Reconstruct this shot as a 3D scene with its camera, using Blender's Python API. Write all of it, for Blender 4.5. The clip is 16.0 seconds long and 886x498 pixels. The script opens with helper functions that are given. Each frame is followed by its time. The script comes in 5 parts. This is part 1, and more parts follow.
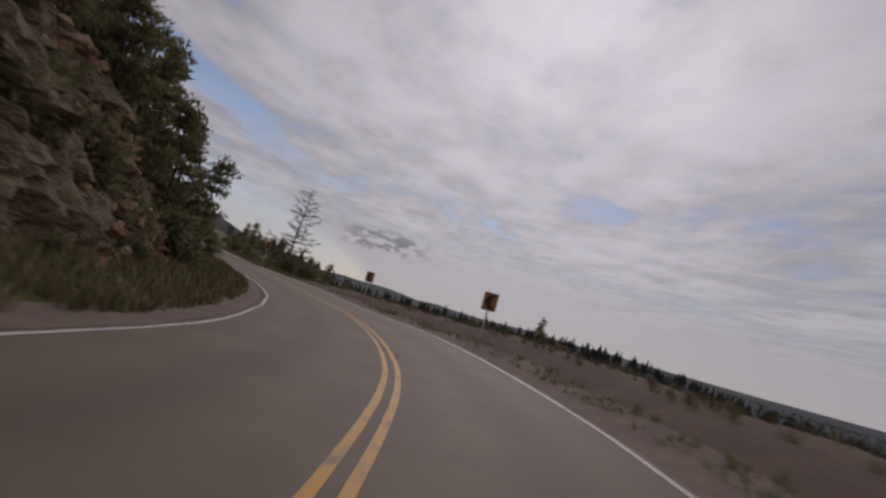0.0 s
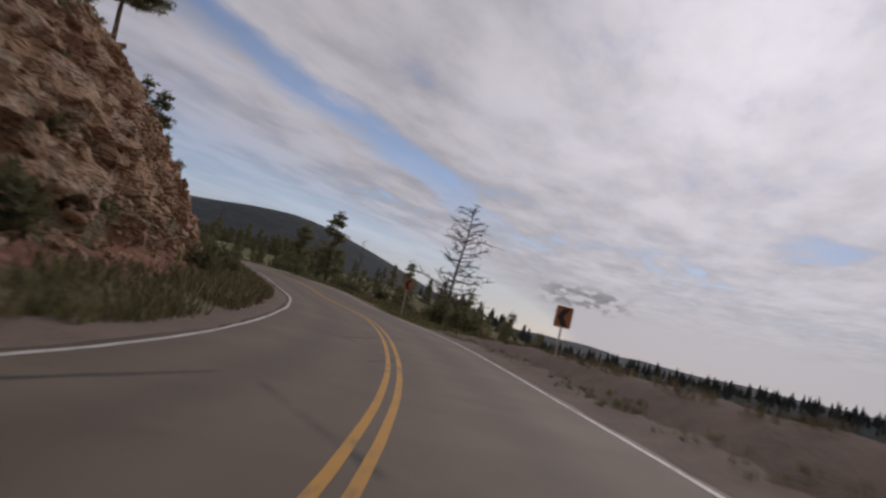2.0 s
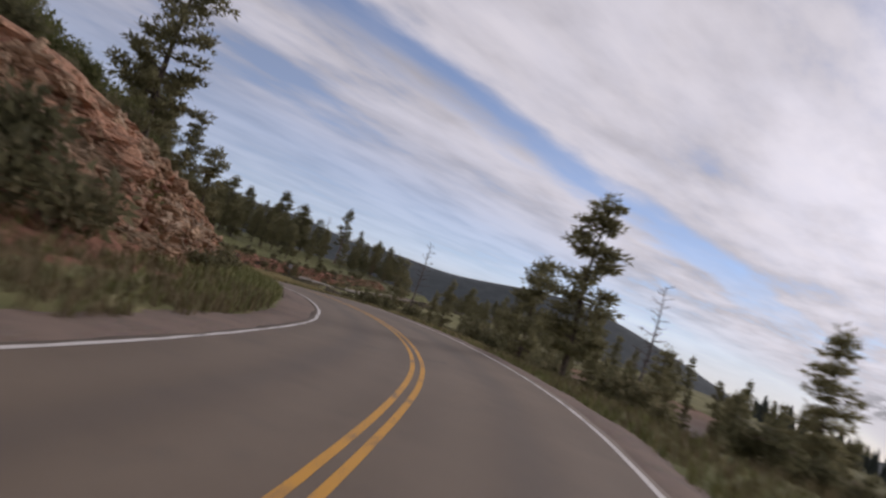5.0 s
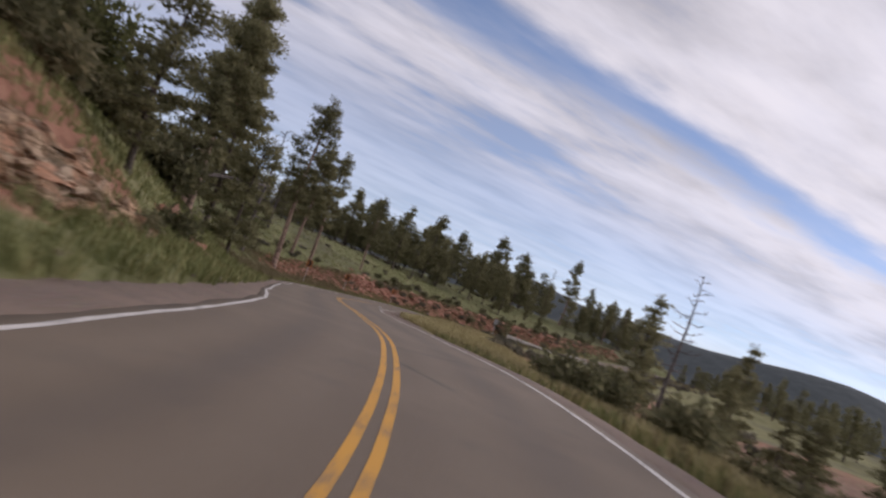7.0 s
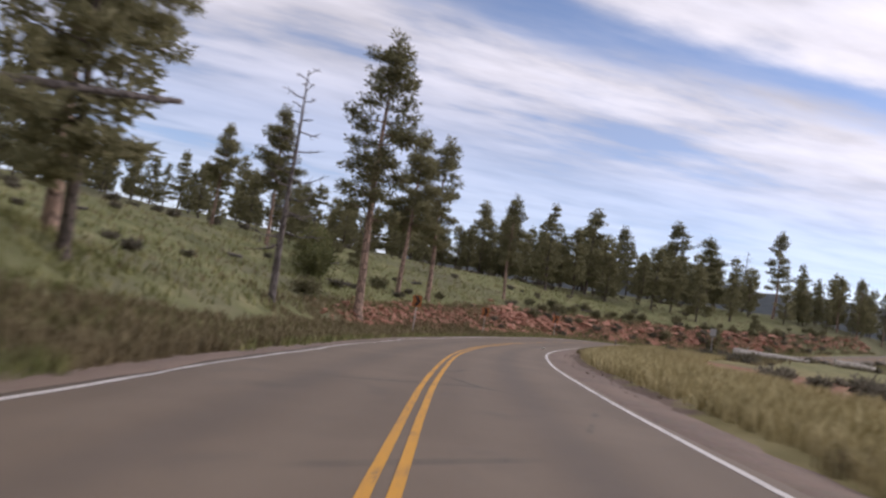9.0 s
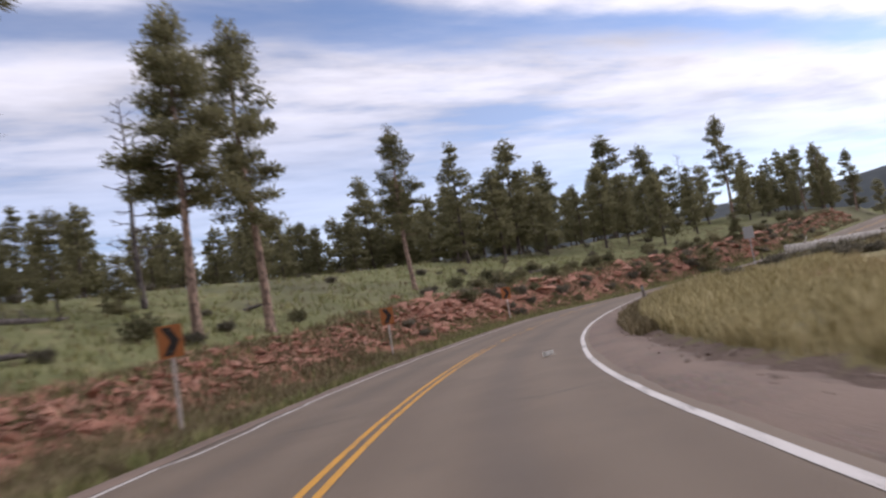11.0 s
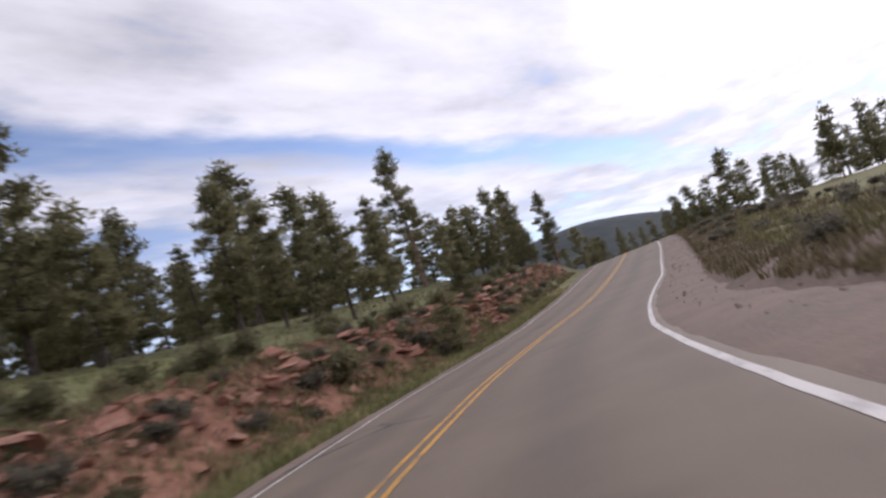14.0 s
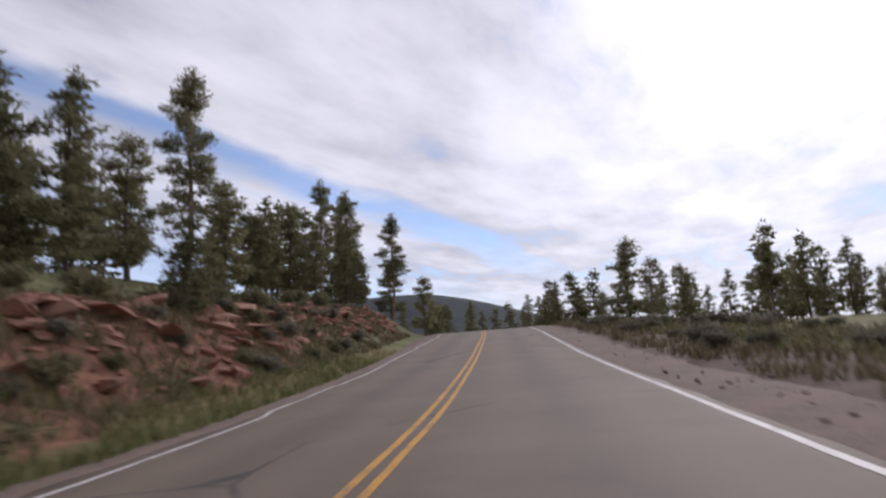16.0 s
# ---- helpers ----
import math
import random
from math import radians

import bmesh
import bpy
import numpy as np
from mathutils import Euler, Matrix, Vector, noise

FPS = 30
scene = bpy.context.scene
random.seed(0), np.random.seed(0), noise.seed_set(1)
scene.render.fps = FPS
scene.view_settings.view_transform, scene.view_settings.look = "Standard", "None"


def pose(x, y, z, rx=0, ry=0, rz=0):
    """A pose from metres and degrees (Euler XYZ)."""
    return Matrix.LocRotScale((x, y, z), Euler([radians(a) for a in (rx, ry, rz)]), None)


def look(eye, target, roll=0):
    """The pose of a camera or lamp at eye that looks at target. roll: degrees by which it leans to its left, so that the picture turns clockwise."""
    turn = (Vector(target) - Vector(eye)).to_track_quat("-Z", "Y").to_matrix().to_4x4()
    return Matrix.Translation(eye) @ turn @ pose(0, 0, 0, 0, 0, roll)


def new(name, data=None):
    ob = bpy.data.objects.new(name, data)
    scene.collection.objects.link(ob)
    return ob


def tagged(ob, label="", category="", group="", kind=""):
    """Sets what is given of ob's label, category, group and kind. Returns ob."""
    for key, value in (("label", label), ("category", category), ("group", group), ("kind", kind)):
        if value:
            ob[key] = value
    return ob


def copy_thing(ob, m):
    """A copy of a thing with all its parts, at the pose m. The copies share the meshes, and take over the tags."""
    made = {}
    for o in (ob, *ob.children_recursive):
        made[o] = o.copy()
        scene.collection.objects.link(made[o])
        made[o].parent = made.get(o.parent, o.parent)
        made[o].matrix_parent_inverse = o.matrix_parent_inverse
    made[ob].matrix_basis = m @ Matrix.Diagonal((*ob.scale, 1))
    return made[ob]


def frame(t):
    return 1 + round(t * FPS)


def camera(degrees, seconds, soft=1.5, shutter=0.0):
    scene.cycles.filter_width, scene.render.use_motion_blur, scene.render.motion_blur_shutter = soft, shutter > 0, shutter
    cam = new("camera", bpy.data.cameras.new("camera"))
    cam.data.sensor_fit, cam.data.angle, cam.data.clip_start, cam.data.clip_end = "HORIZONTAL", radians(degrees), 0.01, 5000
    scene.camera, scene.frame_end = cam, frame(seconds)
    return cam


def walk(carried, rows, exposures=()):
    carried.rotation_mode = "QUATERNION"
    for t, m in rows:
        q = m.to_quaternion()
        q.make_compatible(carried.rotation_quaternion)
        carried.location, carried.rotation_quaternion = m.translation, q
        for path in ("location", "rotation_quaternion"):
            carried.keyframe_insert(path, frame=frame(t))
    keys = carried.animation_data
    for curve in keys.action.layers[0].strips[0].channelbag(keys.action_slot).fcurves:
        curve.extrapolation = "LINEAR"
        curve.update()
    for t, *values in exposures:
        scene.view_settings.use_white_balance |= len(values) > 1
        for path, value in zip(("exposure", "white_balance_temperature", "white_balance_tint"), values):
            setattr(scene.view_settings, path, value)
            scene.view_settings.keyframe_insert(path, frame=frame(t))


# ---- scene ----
# ---- camera and its way: seconds, place, heading to the left of north, pitch, lean to the left ----
cam = camera(64.2, 16.0, soft=2.4, shutter=0.5)
RIDE = [
    (0.0, 0.00, 0.00, 1.20, -0.00, 4.23, 15.88),
    (0.5, 0.40, 6.56, 1.07, 4.81, 4.31, 15.94),
    (1.0, 0.10, 13.36, 1.00, 9.11, 4.82, 14.86),
    (1.5, -0.79, 20.41, 0.92, 12.52, 4.76, 13.54),
    (2.0, -2.03, 27.49, 0.83, 16.59, 4.83, 13.47),
    (2.5, -3.75, 34.59, 0.82, 20.25, 5.26, 11.47),
    (3.0, -6.06, 41.81, 0.86, 23.83, 5.30, 10.89),
    (3.5, -9.02, 49.22, 0.87, 27.07, 5.66, 12.02),
    (4.0, -12.60, 56.66, 0.94, 30.59, 6.04, 13.96),
    (4.5, -16.68, 63.95, 1.08, 34.91, 6.14, 15.82),
    (5.0, -20.95, 71.05, 1.30, 40.01, 5.94, 17.17),
    (5.5, -25.54, 77.74, 1.47, 45.18, 5.63, 18.29),
    (6.0, -30.54, 83.80, 1.59, 49.75, 5.37, 19.72),
    (6.5, -36.18, 89.10, 1.77, 55.42, 4.97, 20.95),
    (7.0, -42.11, 93.84, 1.96, 59.75, 4.90, 20.46),
    (7.5, -48.24, 97.87, 2.11, 63.69, 5.21, 20.08),
    (8.0, -54.64, 101.10, 2.16, 68.61, 4.56, 18.69),
    (8.5, -61.26, 104.01, 2.08, 71.42, 4.27, 14.93),
    (9.0, -68.05, 106.83, 1.95, 71.60, 4.55, 8.97),
    (9.5, -74.91, 109.70, 1.82, 70.01, 5.10, 2.10),
    (10.0, -81.78, 112.73, 1.70, 67.77, 5.54, -3.89),
    (10.5, -88.62, 115.92, 1.58, 65.66, 5.64, -7.73),
    (11.0, -95.39, 119.25, 1.45, 63.73, 5.56, -9.73),
    (11.5, -101.93, 122.91, 1.38, 60.25, 6.14, -12.55),
    (12.0, -108.14, 126.81, 1.35, 56.55, 6.15, -14.93),
    (12.5, -113.91, 131.06, 1.37, 51.73, 6.98, -17.67),
    (13.0, -119.11, 135.71, 1.52, 45.47, 8.05, -19.26),
    (13.5, -123.65, 140.63, 1.75, 40.34, 7.61, -19.51),
    (14.0, -127.59, 145.79, 1.98, 34.04, 7.72, -19.01),
    (14.5, -130.91, 151.25, 2.08, 29.38, 8.50, -14.73),
    (15.0, -133.78, 156.96, 2.19, 25.97, 9.44, -11.83),
    (15.5, -136.30, 162.79, 2.34, 22.96, 9.57, -9.40),
    (16.0, -138.66, 168.70, 2.54, 21.17, 9.75, -2.72),
]


def ride_pose(x, y, z, heading, pitch, lean):
    return pose(x, y, z, 90 + pitch, 0, heading) @ pose(0, 0, 0, 0, 0, lean)


walk(cam, [(row[0], ride_pose(*row[1:])) for row in RIDE],
     [(0.0, -1.08, 6600, 22), (1.5, -0.95, 6600, 21), (3.0, -0.70, 6550, 20), (5.5, -0.30, 6500, 22),
      (8.0, 0.10, 6450, 22), (10.5, 0.40, 6350, 22), (12.0, 0.40, 6300, 22), (14.0, 0.22, 6250, 22), (16.0, -0.10, 6200, 21)])

# ---- sky and sun ----
SUN_AZ, SUN_EL = -6.0, 26.0          # degrees to the left of north, above the horizon
SUN_DIR = Vector((-math.sin(radians(SUN_AZ)) * math.cos(radians(SUN_EL)),
                  math.cos(radians(SUN_AZ)) * math.cos(radians(SUN_EL)), math.sin(radians(SUN_EL))))


LOW_EL, LOW_X = (0.040, 0.052, 0.068, 0.082), (-0.16, -0.11, -0.05, 0.0)     # where the small clouds hang


def sky():
    w = bpy.data.worlds.new("sky")
    scene.world = w
    w.use_nodes = True
    nt = w.node_tree
    nt.nodes.clear()
    N = lambda kind: nt.nodes.new("ShaderNode" + kind)
    L = nt.links.new

    def val(op, a, b=None, c=None):
        n = N("Math")
        n.operation = op
        for i, v in enumerate((a, b, c)):
            if v is None:
                continue
            if isinstance(v, (int, float)):
                n.inputs[i].default_value = v
            else:
                L(v, n.inputs[i])
        return n.outputs[0]

    def ramp(x, lo, hi, a=0.0, b=1.0):
        n = N("MapRange")
        n.interpolation_type = "SMOOTHSTEP"
        L(x, n.inputs[0])
        for i, v in zip((1, 2, 3, 4), (lo, hi, a, b)):
            n.inputs[i].default_value = v
        return n.outputs[0]

    tc = N("TexCoord")
    sep = N("SeparateXYZ")
    L(tc.outputs["Generated"], sep.inputs[0])
    z = val("MAXIMUM", sep.outputs[2], 0.0)
    z = val("SQRT", val("ADD", val("MULTIPLY", z, z), 0.0012))
    px, py = val("DIVIDE", sep.outputs[0], z), val("DIVIDE", sep.outputs[1], z)

    def layer(sx, sy, detail, seed, rough=0.55):
        c = N("CombineXYZ")
        L(val("MULTIPLY", px, sx), c.inputs[0])
        L(val("MULTIPLY", py, sy), c.inputs[1])
        c.inputs[2].default_value = seed
        n = N("TexNoise")
        n.inputs["Scale"].default_value = 1.0
        n.inputs["Detail"].default_value = detail
        n.inputs["Roughness"].default_value = rough
        L(c.outputs[0], n.inputs["Vector"])
        # the folds melt into haze towards the horizon
        return val("ADD", 0.5, val("MULTIPLY", val("SUBTRACT", n.outputs["Fac"], 0.5), ramp(sep.outputs[2], 0.02, 0.13)))

    broad, fine, wisp = layer(0.75, 0.33, 5, 3.1), layer(2.6, 1.1, 6, 9.4), layer(6.0, 2.0, 7, 1.7, 0.62)
    # the long clear lane between two sheets of high cloud
    lane = val("ADD", val("SUBTRACT", px, val("MULTIPLY", py, 0.065)), 2.13)
    lane = val("ADD", lane, val("MULTIPLY", val("SUBTRACT", fine, 0.5), 0.75))
    lane = val("MAXIMUM", ramp(val("ABSOLUTE", lane), 0.02, 0.33), ramp(sep.outputs[2], 0.10, 0.20, 1.0, 0.0))
    west = ramp(px, -4.6, -2.0, 0.42, 1.0)
    cover = val("ADD", val("MULTIPLY", broad, 0.9), val("ADD", val("MULTIPLY", fine, 0.45), val("MULTIPLY", wisp, 0.3)))
    cover = ramp(cover, 0.50, 0.80)
    cover = val("MULTIPLY", val("MULTIPLY", val("MAXIMUM", cover, 0.35), west), val("ADD", val("MULTIPLY", lane, 0.8), val("MULTIPLY", wisp, 0.3)))
    # low band of haze and small grey clouds above the horizon
    low = ramp(sep.outputs[2], 0.03, 0.16, 0.75, 0.0)
    cover = val("MINIMUM", val("MAXIMUM", cover, low), 1.0)
    st = N("TexSky")
    st.sky_type = "NISHITA"
    st.sun_disc = False
    st.sun_elevation, st.sun_rotation = radians(SUN_EL), radians(-SUN_AZ)
    st.altitude, st.air_density, st.dust_density = 2400, 1.0, 0.4
    blue = N("VectorMath")
    blue.operation = "SCALE"
    L(st.outputs[0], blue.inputs[0])
    blue.inputs[3].default_value = 1.35
    # cloud: grey folds, brighter round the veiled sun
    dot = N("VectorMath")
    dot.operation = "DOT_PRODUCT"
    L(tc.outputs["Generated"], dot.inputs[0])
    dot.inputs[1].default_value = SUN_DIR
    glow = val("POWER", val("MAXIMUM", dot.outputs["Value"], 0.0), 22.0)
    tone = val("ADD", val("MULTIPLY", ramp(val("ADD", val("MULTIPLY", fine, 0.6), val("MULTIPLY", broad, 0.5)), 0.38, 0.70), 3.4), 5.0)
    tone = val("ADD", tone, val("ADD", val("MULTIPLY", glow, 6.0), val("MULTIPLY", val("POWER", val("MAXIMUM", dot.outputs["Value"], 0.0), 5.0), 1.1)))
    # a few small grey clouds low above the valley
    aside = N("CombineXYZ")
    for i, (k, s) in enumerate(((0, 42.0), (2, 95.0))):
        L(val("MULTIPLY", sep.outputs[k], s), aside.inputs[i])
    puff = N("TexNoise")
    puff.inputs["Scale"].default_value, puff.inputs["Detail"].default_value = 1.0, 5
    L(aside.outputs[0], puff.inputs["Vector"])
    band = val("MULTIPLY", ramp(sep.outputs[2], LOW_EL[0], LOW_EL[1]), ramp(sep.outputs[2], LOW_EL[2], LOW_EL[3], 1.0, 0.0))
    band = val("MULTIPLY", band, val("MULTIPLY", ramp(sep.outputs[0], LOW_X[0], LOW_X[1]), ramp(sep.outputs[0], LOW_X[2], LOW_X[3], 1.0, 0.0)))
    tone = val("MULTIPLY", tone, val("SUBTRACT", 1.0, val("MULTIPLY", val("MULTIPLY", ramp(puff.outputs["Fac"], 0.44, 0.56), band), 0.5)))
    cc = N("CombineXYZ")
    for i, k in enumerate((0.97, 0.985, 1.02)):
        L(val("MULTIPLY", tone, k), cc.inputs[i])
    mix = N("Mix")
    mix.data_type = "RGBA"
    L(cover, mix.inputs[0])
    L(blue.outputs[0], mix.inputs[6])
    L(cc.outputs[0], mix.inputs[7])
    bg = N("Background")
    bg.inputs[1].default_value = 0.1
    L(mix.outputs[2], bg.inputs[0])
    out = N("OutputWorld")
    L(bg.outputs[0], out.inputs[0])


sky()
sun = new("sun", bpy.data.lights.new("sun", "SUN"))
sun.data.energy, sun.data.angle, sun.data.color = 1.1, radians(12), (1.0, 0.95, 0.88)
sun.matrix_world = look(SUN_DIR * 100, (0, 0, 0))

# ---- materials ----
def material(name, build):
    m = bpy.data.materials.new(name)
    m.use_nodes = True
    nt = m.node_tree
    b = nt.nodes["Principled BSDF"]
    build(Nodes(nt), b)
    return m


class Nodes:
    """Short words for the nodes of one material."""

    def __init__(self, nt):
        self.nt = nt
        self.L = nt.links.new

    def add(self, kind):
        return self.nt.nodes.new("ShaderNode" + kind)

    def coord(self, kind="Object"):
        return self.add("TexCoord").outputs[kind]

    def noise(self, scale, detail=5, rough=0.6, vec=None, stretch=None):
        n = self.add("TexNoise")
        n.inputs["Scale"].default_value = scale
        n.inputs["Detail"].default_value = detail
        n.inputs["Roughness"].default_value = rough
        v = vec or self.coord()
        if stretch:
            mp = self.add("Mapping")
            mp.inputs["Scale"].default_value = stretch
            self.L(v, mp.inputs[0])
            v = mp.outputs[0]
        self.L(v, n.inputs["Vector"])
        return n.outputs["Fac"]

    def cells(self, scale, feature="F1", out="Distance", stretch=None):
        n = self.add("TexVoronoi")
        n.feature = feature
        n.inputs["Scale"].default_value = scale
        v = self.coord()
        if stretch:
            mp = self.add("Mapping")
            mp.inputs["Scale"].default_value = stretch
            self.L(v, mp.inputs[0])
            v = mp.outputs[0]
        self.L(v, n.inputs["Vector"])
        return n.outputs[out]

    def ramp(self, fac, *stops):
        n = self.add("ValToRGB")
        e = n.color_ramp.elements
        while len(e) < len(stops):
            e.new(0.5)
        for el, (p, c) in zip(e, stops):
            el.position, el.color = p, (*c, 1)
        self.L(fac, n.inputs[0])
        return n.outputs[0]

    def mix(self, fac, a, b, mode="MIX"):
        n = self.add("Mix")
        n.data_type, n.blend_type = "RGBA", mode
        for i, v in ((0, fac), (6, a), (7, b)):
            if isinstance(v, (int, float)):
                n.inputs[i].default_value = v
            elif isinstance(v, tuple):
                n.inputs[i].default_value = (*v, 1)
            else:
                self.L(v, n.inputs[i])
        return n.outputs[2]

    def math(self, op, a, b=0.0):
        n = self.add("Math")
        n.operation = op
        for i, v in enumerate((a, b)):
            if isinstance(v, (int, float)):
                n.inputs[i].default_value = v
            else:
                self.L(v, n.inputs[i])
        return n.outputs[0]

    def step(self, x, lo, hi):
        n = self.add("MapRange")
        n.interpolation_type = "SMOOTHSTEP"
        self.L(x, n.inputs[0])
        n.inputs[1].default_value, n.inputs[2].default_value = lo, hi
        return n.outputs[0]

    def attr(self, name):
        n = self.add("Attribute")
        n.attribute_name = name
        return n.outputs["Fac"]

    def rand(self):
        return self.add("ObjectInfo").outputs["Random"]

    def island(self):
        return self.add("NewGeometry").outputs["Random Per Island"]

    def bump(self, b, height, strength, distance):
        n = self.add("Bump")
        n.inputs["Strength"].default_value = strength
        n.inputs["Distance"].default_value = distance
        self.L(height, n.inputs["Height"])
        self.L(n.outputs[0], b.inputs["Normal"])


def m_asphalt(n, b):
    grain = n.noise(90, 3, 0.7)
    patch = n.noise(0.35, 5, 0.6)
    streak = n.noise(0.9, 4, 0.6)
    c = n.ramp(grain, (0.25, (0.096, 0.067, 0.045)), (0.75, (0.204, 0.155, 0.107)))
    c = n.mix(n.step(patch, 0.42, 0.68), c, (0.178, 0.133, 0.092))
    # pale polished wheel tracks and a dark oil strip between them
    lane = n.attr("lane")
    track = n.math("SUBTRACT", 1.0, n.step(n.math("ABSOLUTE", n.math("SUBTRACT", n.math("ABSOLUTE", n.math("SUBTRACT", lane, 1.75)), 0.85)), 0.05, 0.55))
    long = n.noise(0.25, 4, 0.6)
    c = n.mix(n.math("MULTIPLY", track, n.math("MULTIPLY", long, 0.55)), c, (0.212, 0.163, 0.115))
    oil = n.math("SUBTRACT", 1.0, n.step(n.math("ABSOLUTE", n.math("SUBTRACT", lane, 1.75)), 0.05, 0.5))
    c = n.mix(n.math("MULTIPLY", oil, n.math("MULTIPLY", long, 0.5)), c, (0.075, 0.064, 0.056))
    c = n.mix(n.math("MULTIPLY", n.step(streak, 0.55, 0.8), 0.35), c, (0.070, 0.060, 0.053))
    # tar-sealed cracks
    crack = n.cells(0.16, "DISTANCE_TO_EDGE", "Distance", (1.0, 1.0, 0.0))
    crack = n.math("SUBTRACT", 1.0, n.step(n.math("ADD", crack, n.math("MULTIPLY", n.noise(1.5), 0.012)), 0.008, 0.016))
    c = n.mix(n.math("MULTIPLY", crack, n.step(n.noise(0.12), 0.52, 0.6)), c, (0.04, 0.036, 0.034))
    n.L(c, b.inputs["Base Color"])
    b.inputs["Roughness"].default_value = 0.76
    n.bump(b, grain, 0.35, 0.01)


def m_paint(colour, worn):
    def build(n, b):
        wear = n.noise(16, 6, 0.75)
        big = n.noise(1.3, 4, 0.6)
        f = n.math("ADD", n.math("MULTIPLY", wear, 0.7), n.math("MULTIPLY", big, 0.5))
        f = n.step(n.math("ADD", f, n.math("MULTIPLY", n.attr("age"), 0.11)), worn, worn + 0.16)
        n.L(n.mix(f, colour, (0.115, 0.100, 0.090)), b.inputs["Base Color"])
        b.inputs["Roughness"].default_value = 0.65
        n.bump(b, wear, 0.2, 0.006)
    return build


def m_ground(n, b):
    big, mid, fine = n.noise(0.06, 4), n.noise(0.55, 6, 0.65), n.noise(7, 6, 0.7)
    grass = n.ramp(mid, (0.30, (0.090, 0.104, 0.042)), (0.50, (0.156, 0.172, 0.074)), (0.70, (0.260, 0.242, 0.126)))
    grass = n.mix(n.step(fine, 0.45, 0.75), grass, (0.110, 0.100, 0.056))
    dry = n.ramp(mid, (0.3, (0.20, 0.165, 0.075)), (0.7, (0.30, 0.245, 0.120)))
    grass = n.mix(n.attr("dry"), grass, dry)
    grass = n.mix(n.math("MULTIPLY", n.step(big, 0.5, 0.65), 0.6), grass, (0.120, 0.112, 0.074))
    soil = n.ramp(n.noise(2.2, 7, 0.7), (0.28, (0.130, 0.064, 0.042)), (0.5, (0.260, 0.128, 0.084)), (0.72, (0.370, 0.210, 0.145)))
    gravel = n.ramp(n.cells(22, "F1", "Distance"), (0.1, (0.255, 0.190, 0.150)), (0.6, (0.120, 0.087, 0.069)))
    gravel = n.mix(n.step(n.noise(0.8), 0.4, 0.7), gravel, (0.185, 0.136, 0.106))
    # far forest cover, with the blue-grey haze of distance put into its colour
    hazy_forest = n.ramp(n.noise(0.09, 8, 0.75), (0.35, (0.046, 0.056, 0.060)), (0.6, (0.072, 0.084, 0.088)), (0.75, (0.098, 0.108, 0.106)))
    edge = n.math("MULTIPLY", n.math("SUBTRACT", n.noise(1.6, 6, 0.7), 0.5), 0.9)
    soft = lambda a: n.step(n.math("ADD", n.attr(a), edge), 0.38, 0.62)
    c = n.mix(soft("rock"), grass, soil)
    c = n.mix(soft("gravel"), c, gravel)
    c = n.mix(n.attr("far"), c, hazy_forest)
    n.L(c, b.inputs["Base Color"])
    b.inputs["Roughness"].default_value = 0.95
    b.inputs["Specular IOR Level"].default_value = 0.15
    n.bump(b, n.math("ADD", fine, mid), 0.4, 0.05)


def m_rock(n, b):
    strata = n.noise(0.9, 6, 0.7, stretch=(0.6, 0.6, 2.2))
    grit = n.noise(9, 6, 0.75)
    r = n.rand()
    c = n.ramp(strata, (0.22, (0.245, 0.095, 0.060)), (0.45, (0.455, 0.195, 0.128)), (0.62, (0.565, 0.300, 0.210)), (0.8, (0.66, 0.48, 0.38)))
    c = n.mix(n.math("MULTIPLY", n.step(grit, 0.5, 0.8), 0.55), c, (0.175, 0.085, 0.060))
    c = n.mix(n.math("MULTIPLY", r, 0.55), c, (0.50, 0.300, 0.215))
    c = n.mix(n.math("MULTIPLY", n.step(n.noise(2.3, 6, 0.7), 0.52, 0.68), 0.6), c, (0.36, 0.27, 0.215))
    c = n.mix(n.math("MULTIPLY", n.step(n.noise(5.5, 5, 0.7), 0.58, 0.70), 0.5), c, (0.120, 0.072, 0.055))
    c = n.mix(n.math("MULTIPLY", n.island(), 0.45), c, (0.27, 0.125, 0.085))
    n.L(c, b.inputs["Base Color"])
    b.inputs["Roughness"].default_value = 0.92
    n.bump(b, n.math("ADD", grit, n.math("ADD", strata, n.noise(3.0, 6, 0.7))), 1.0, 0.09)


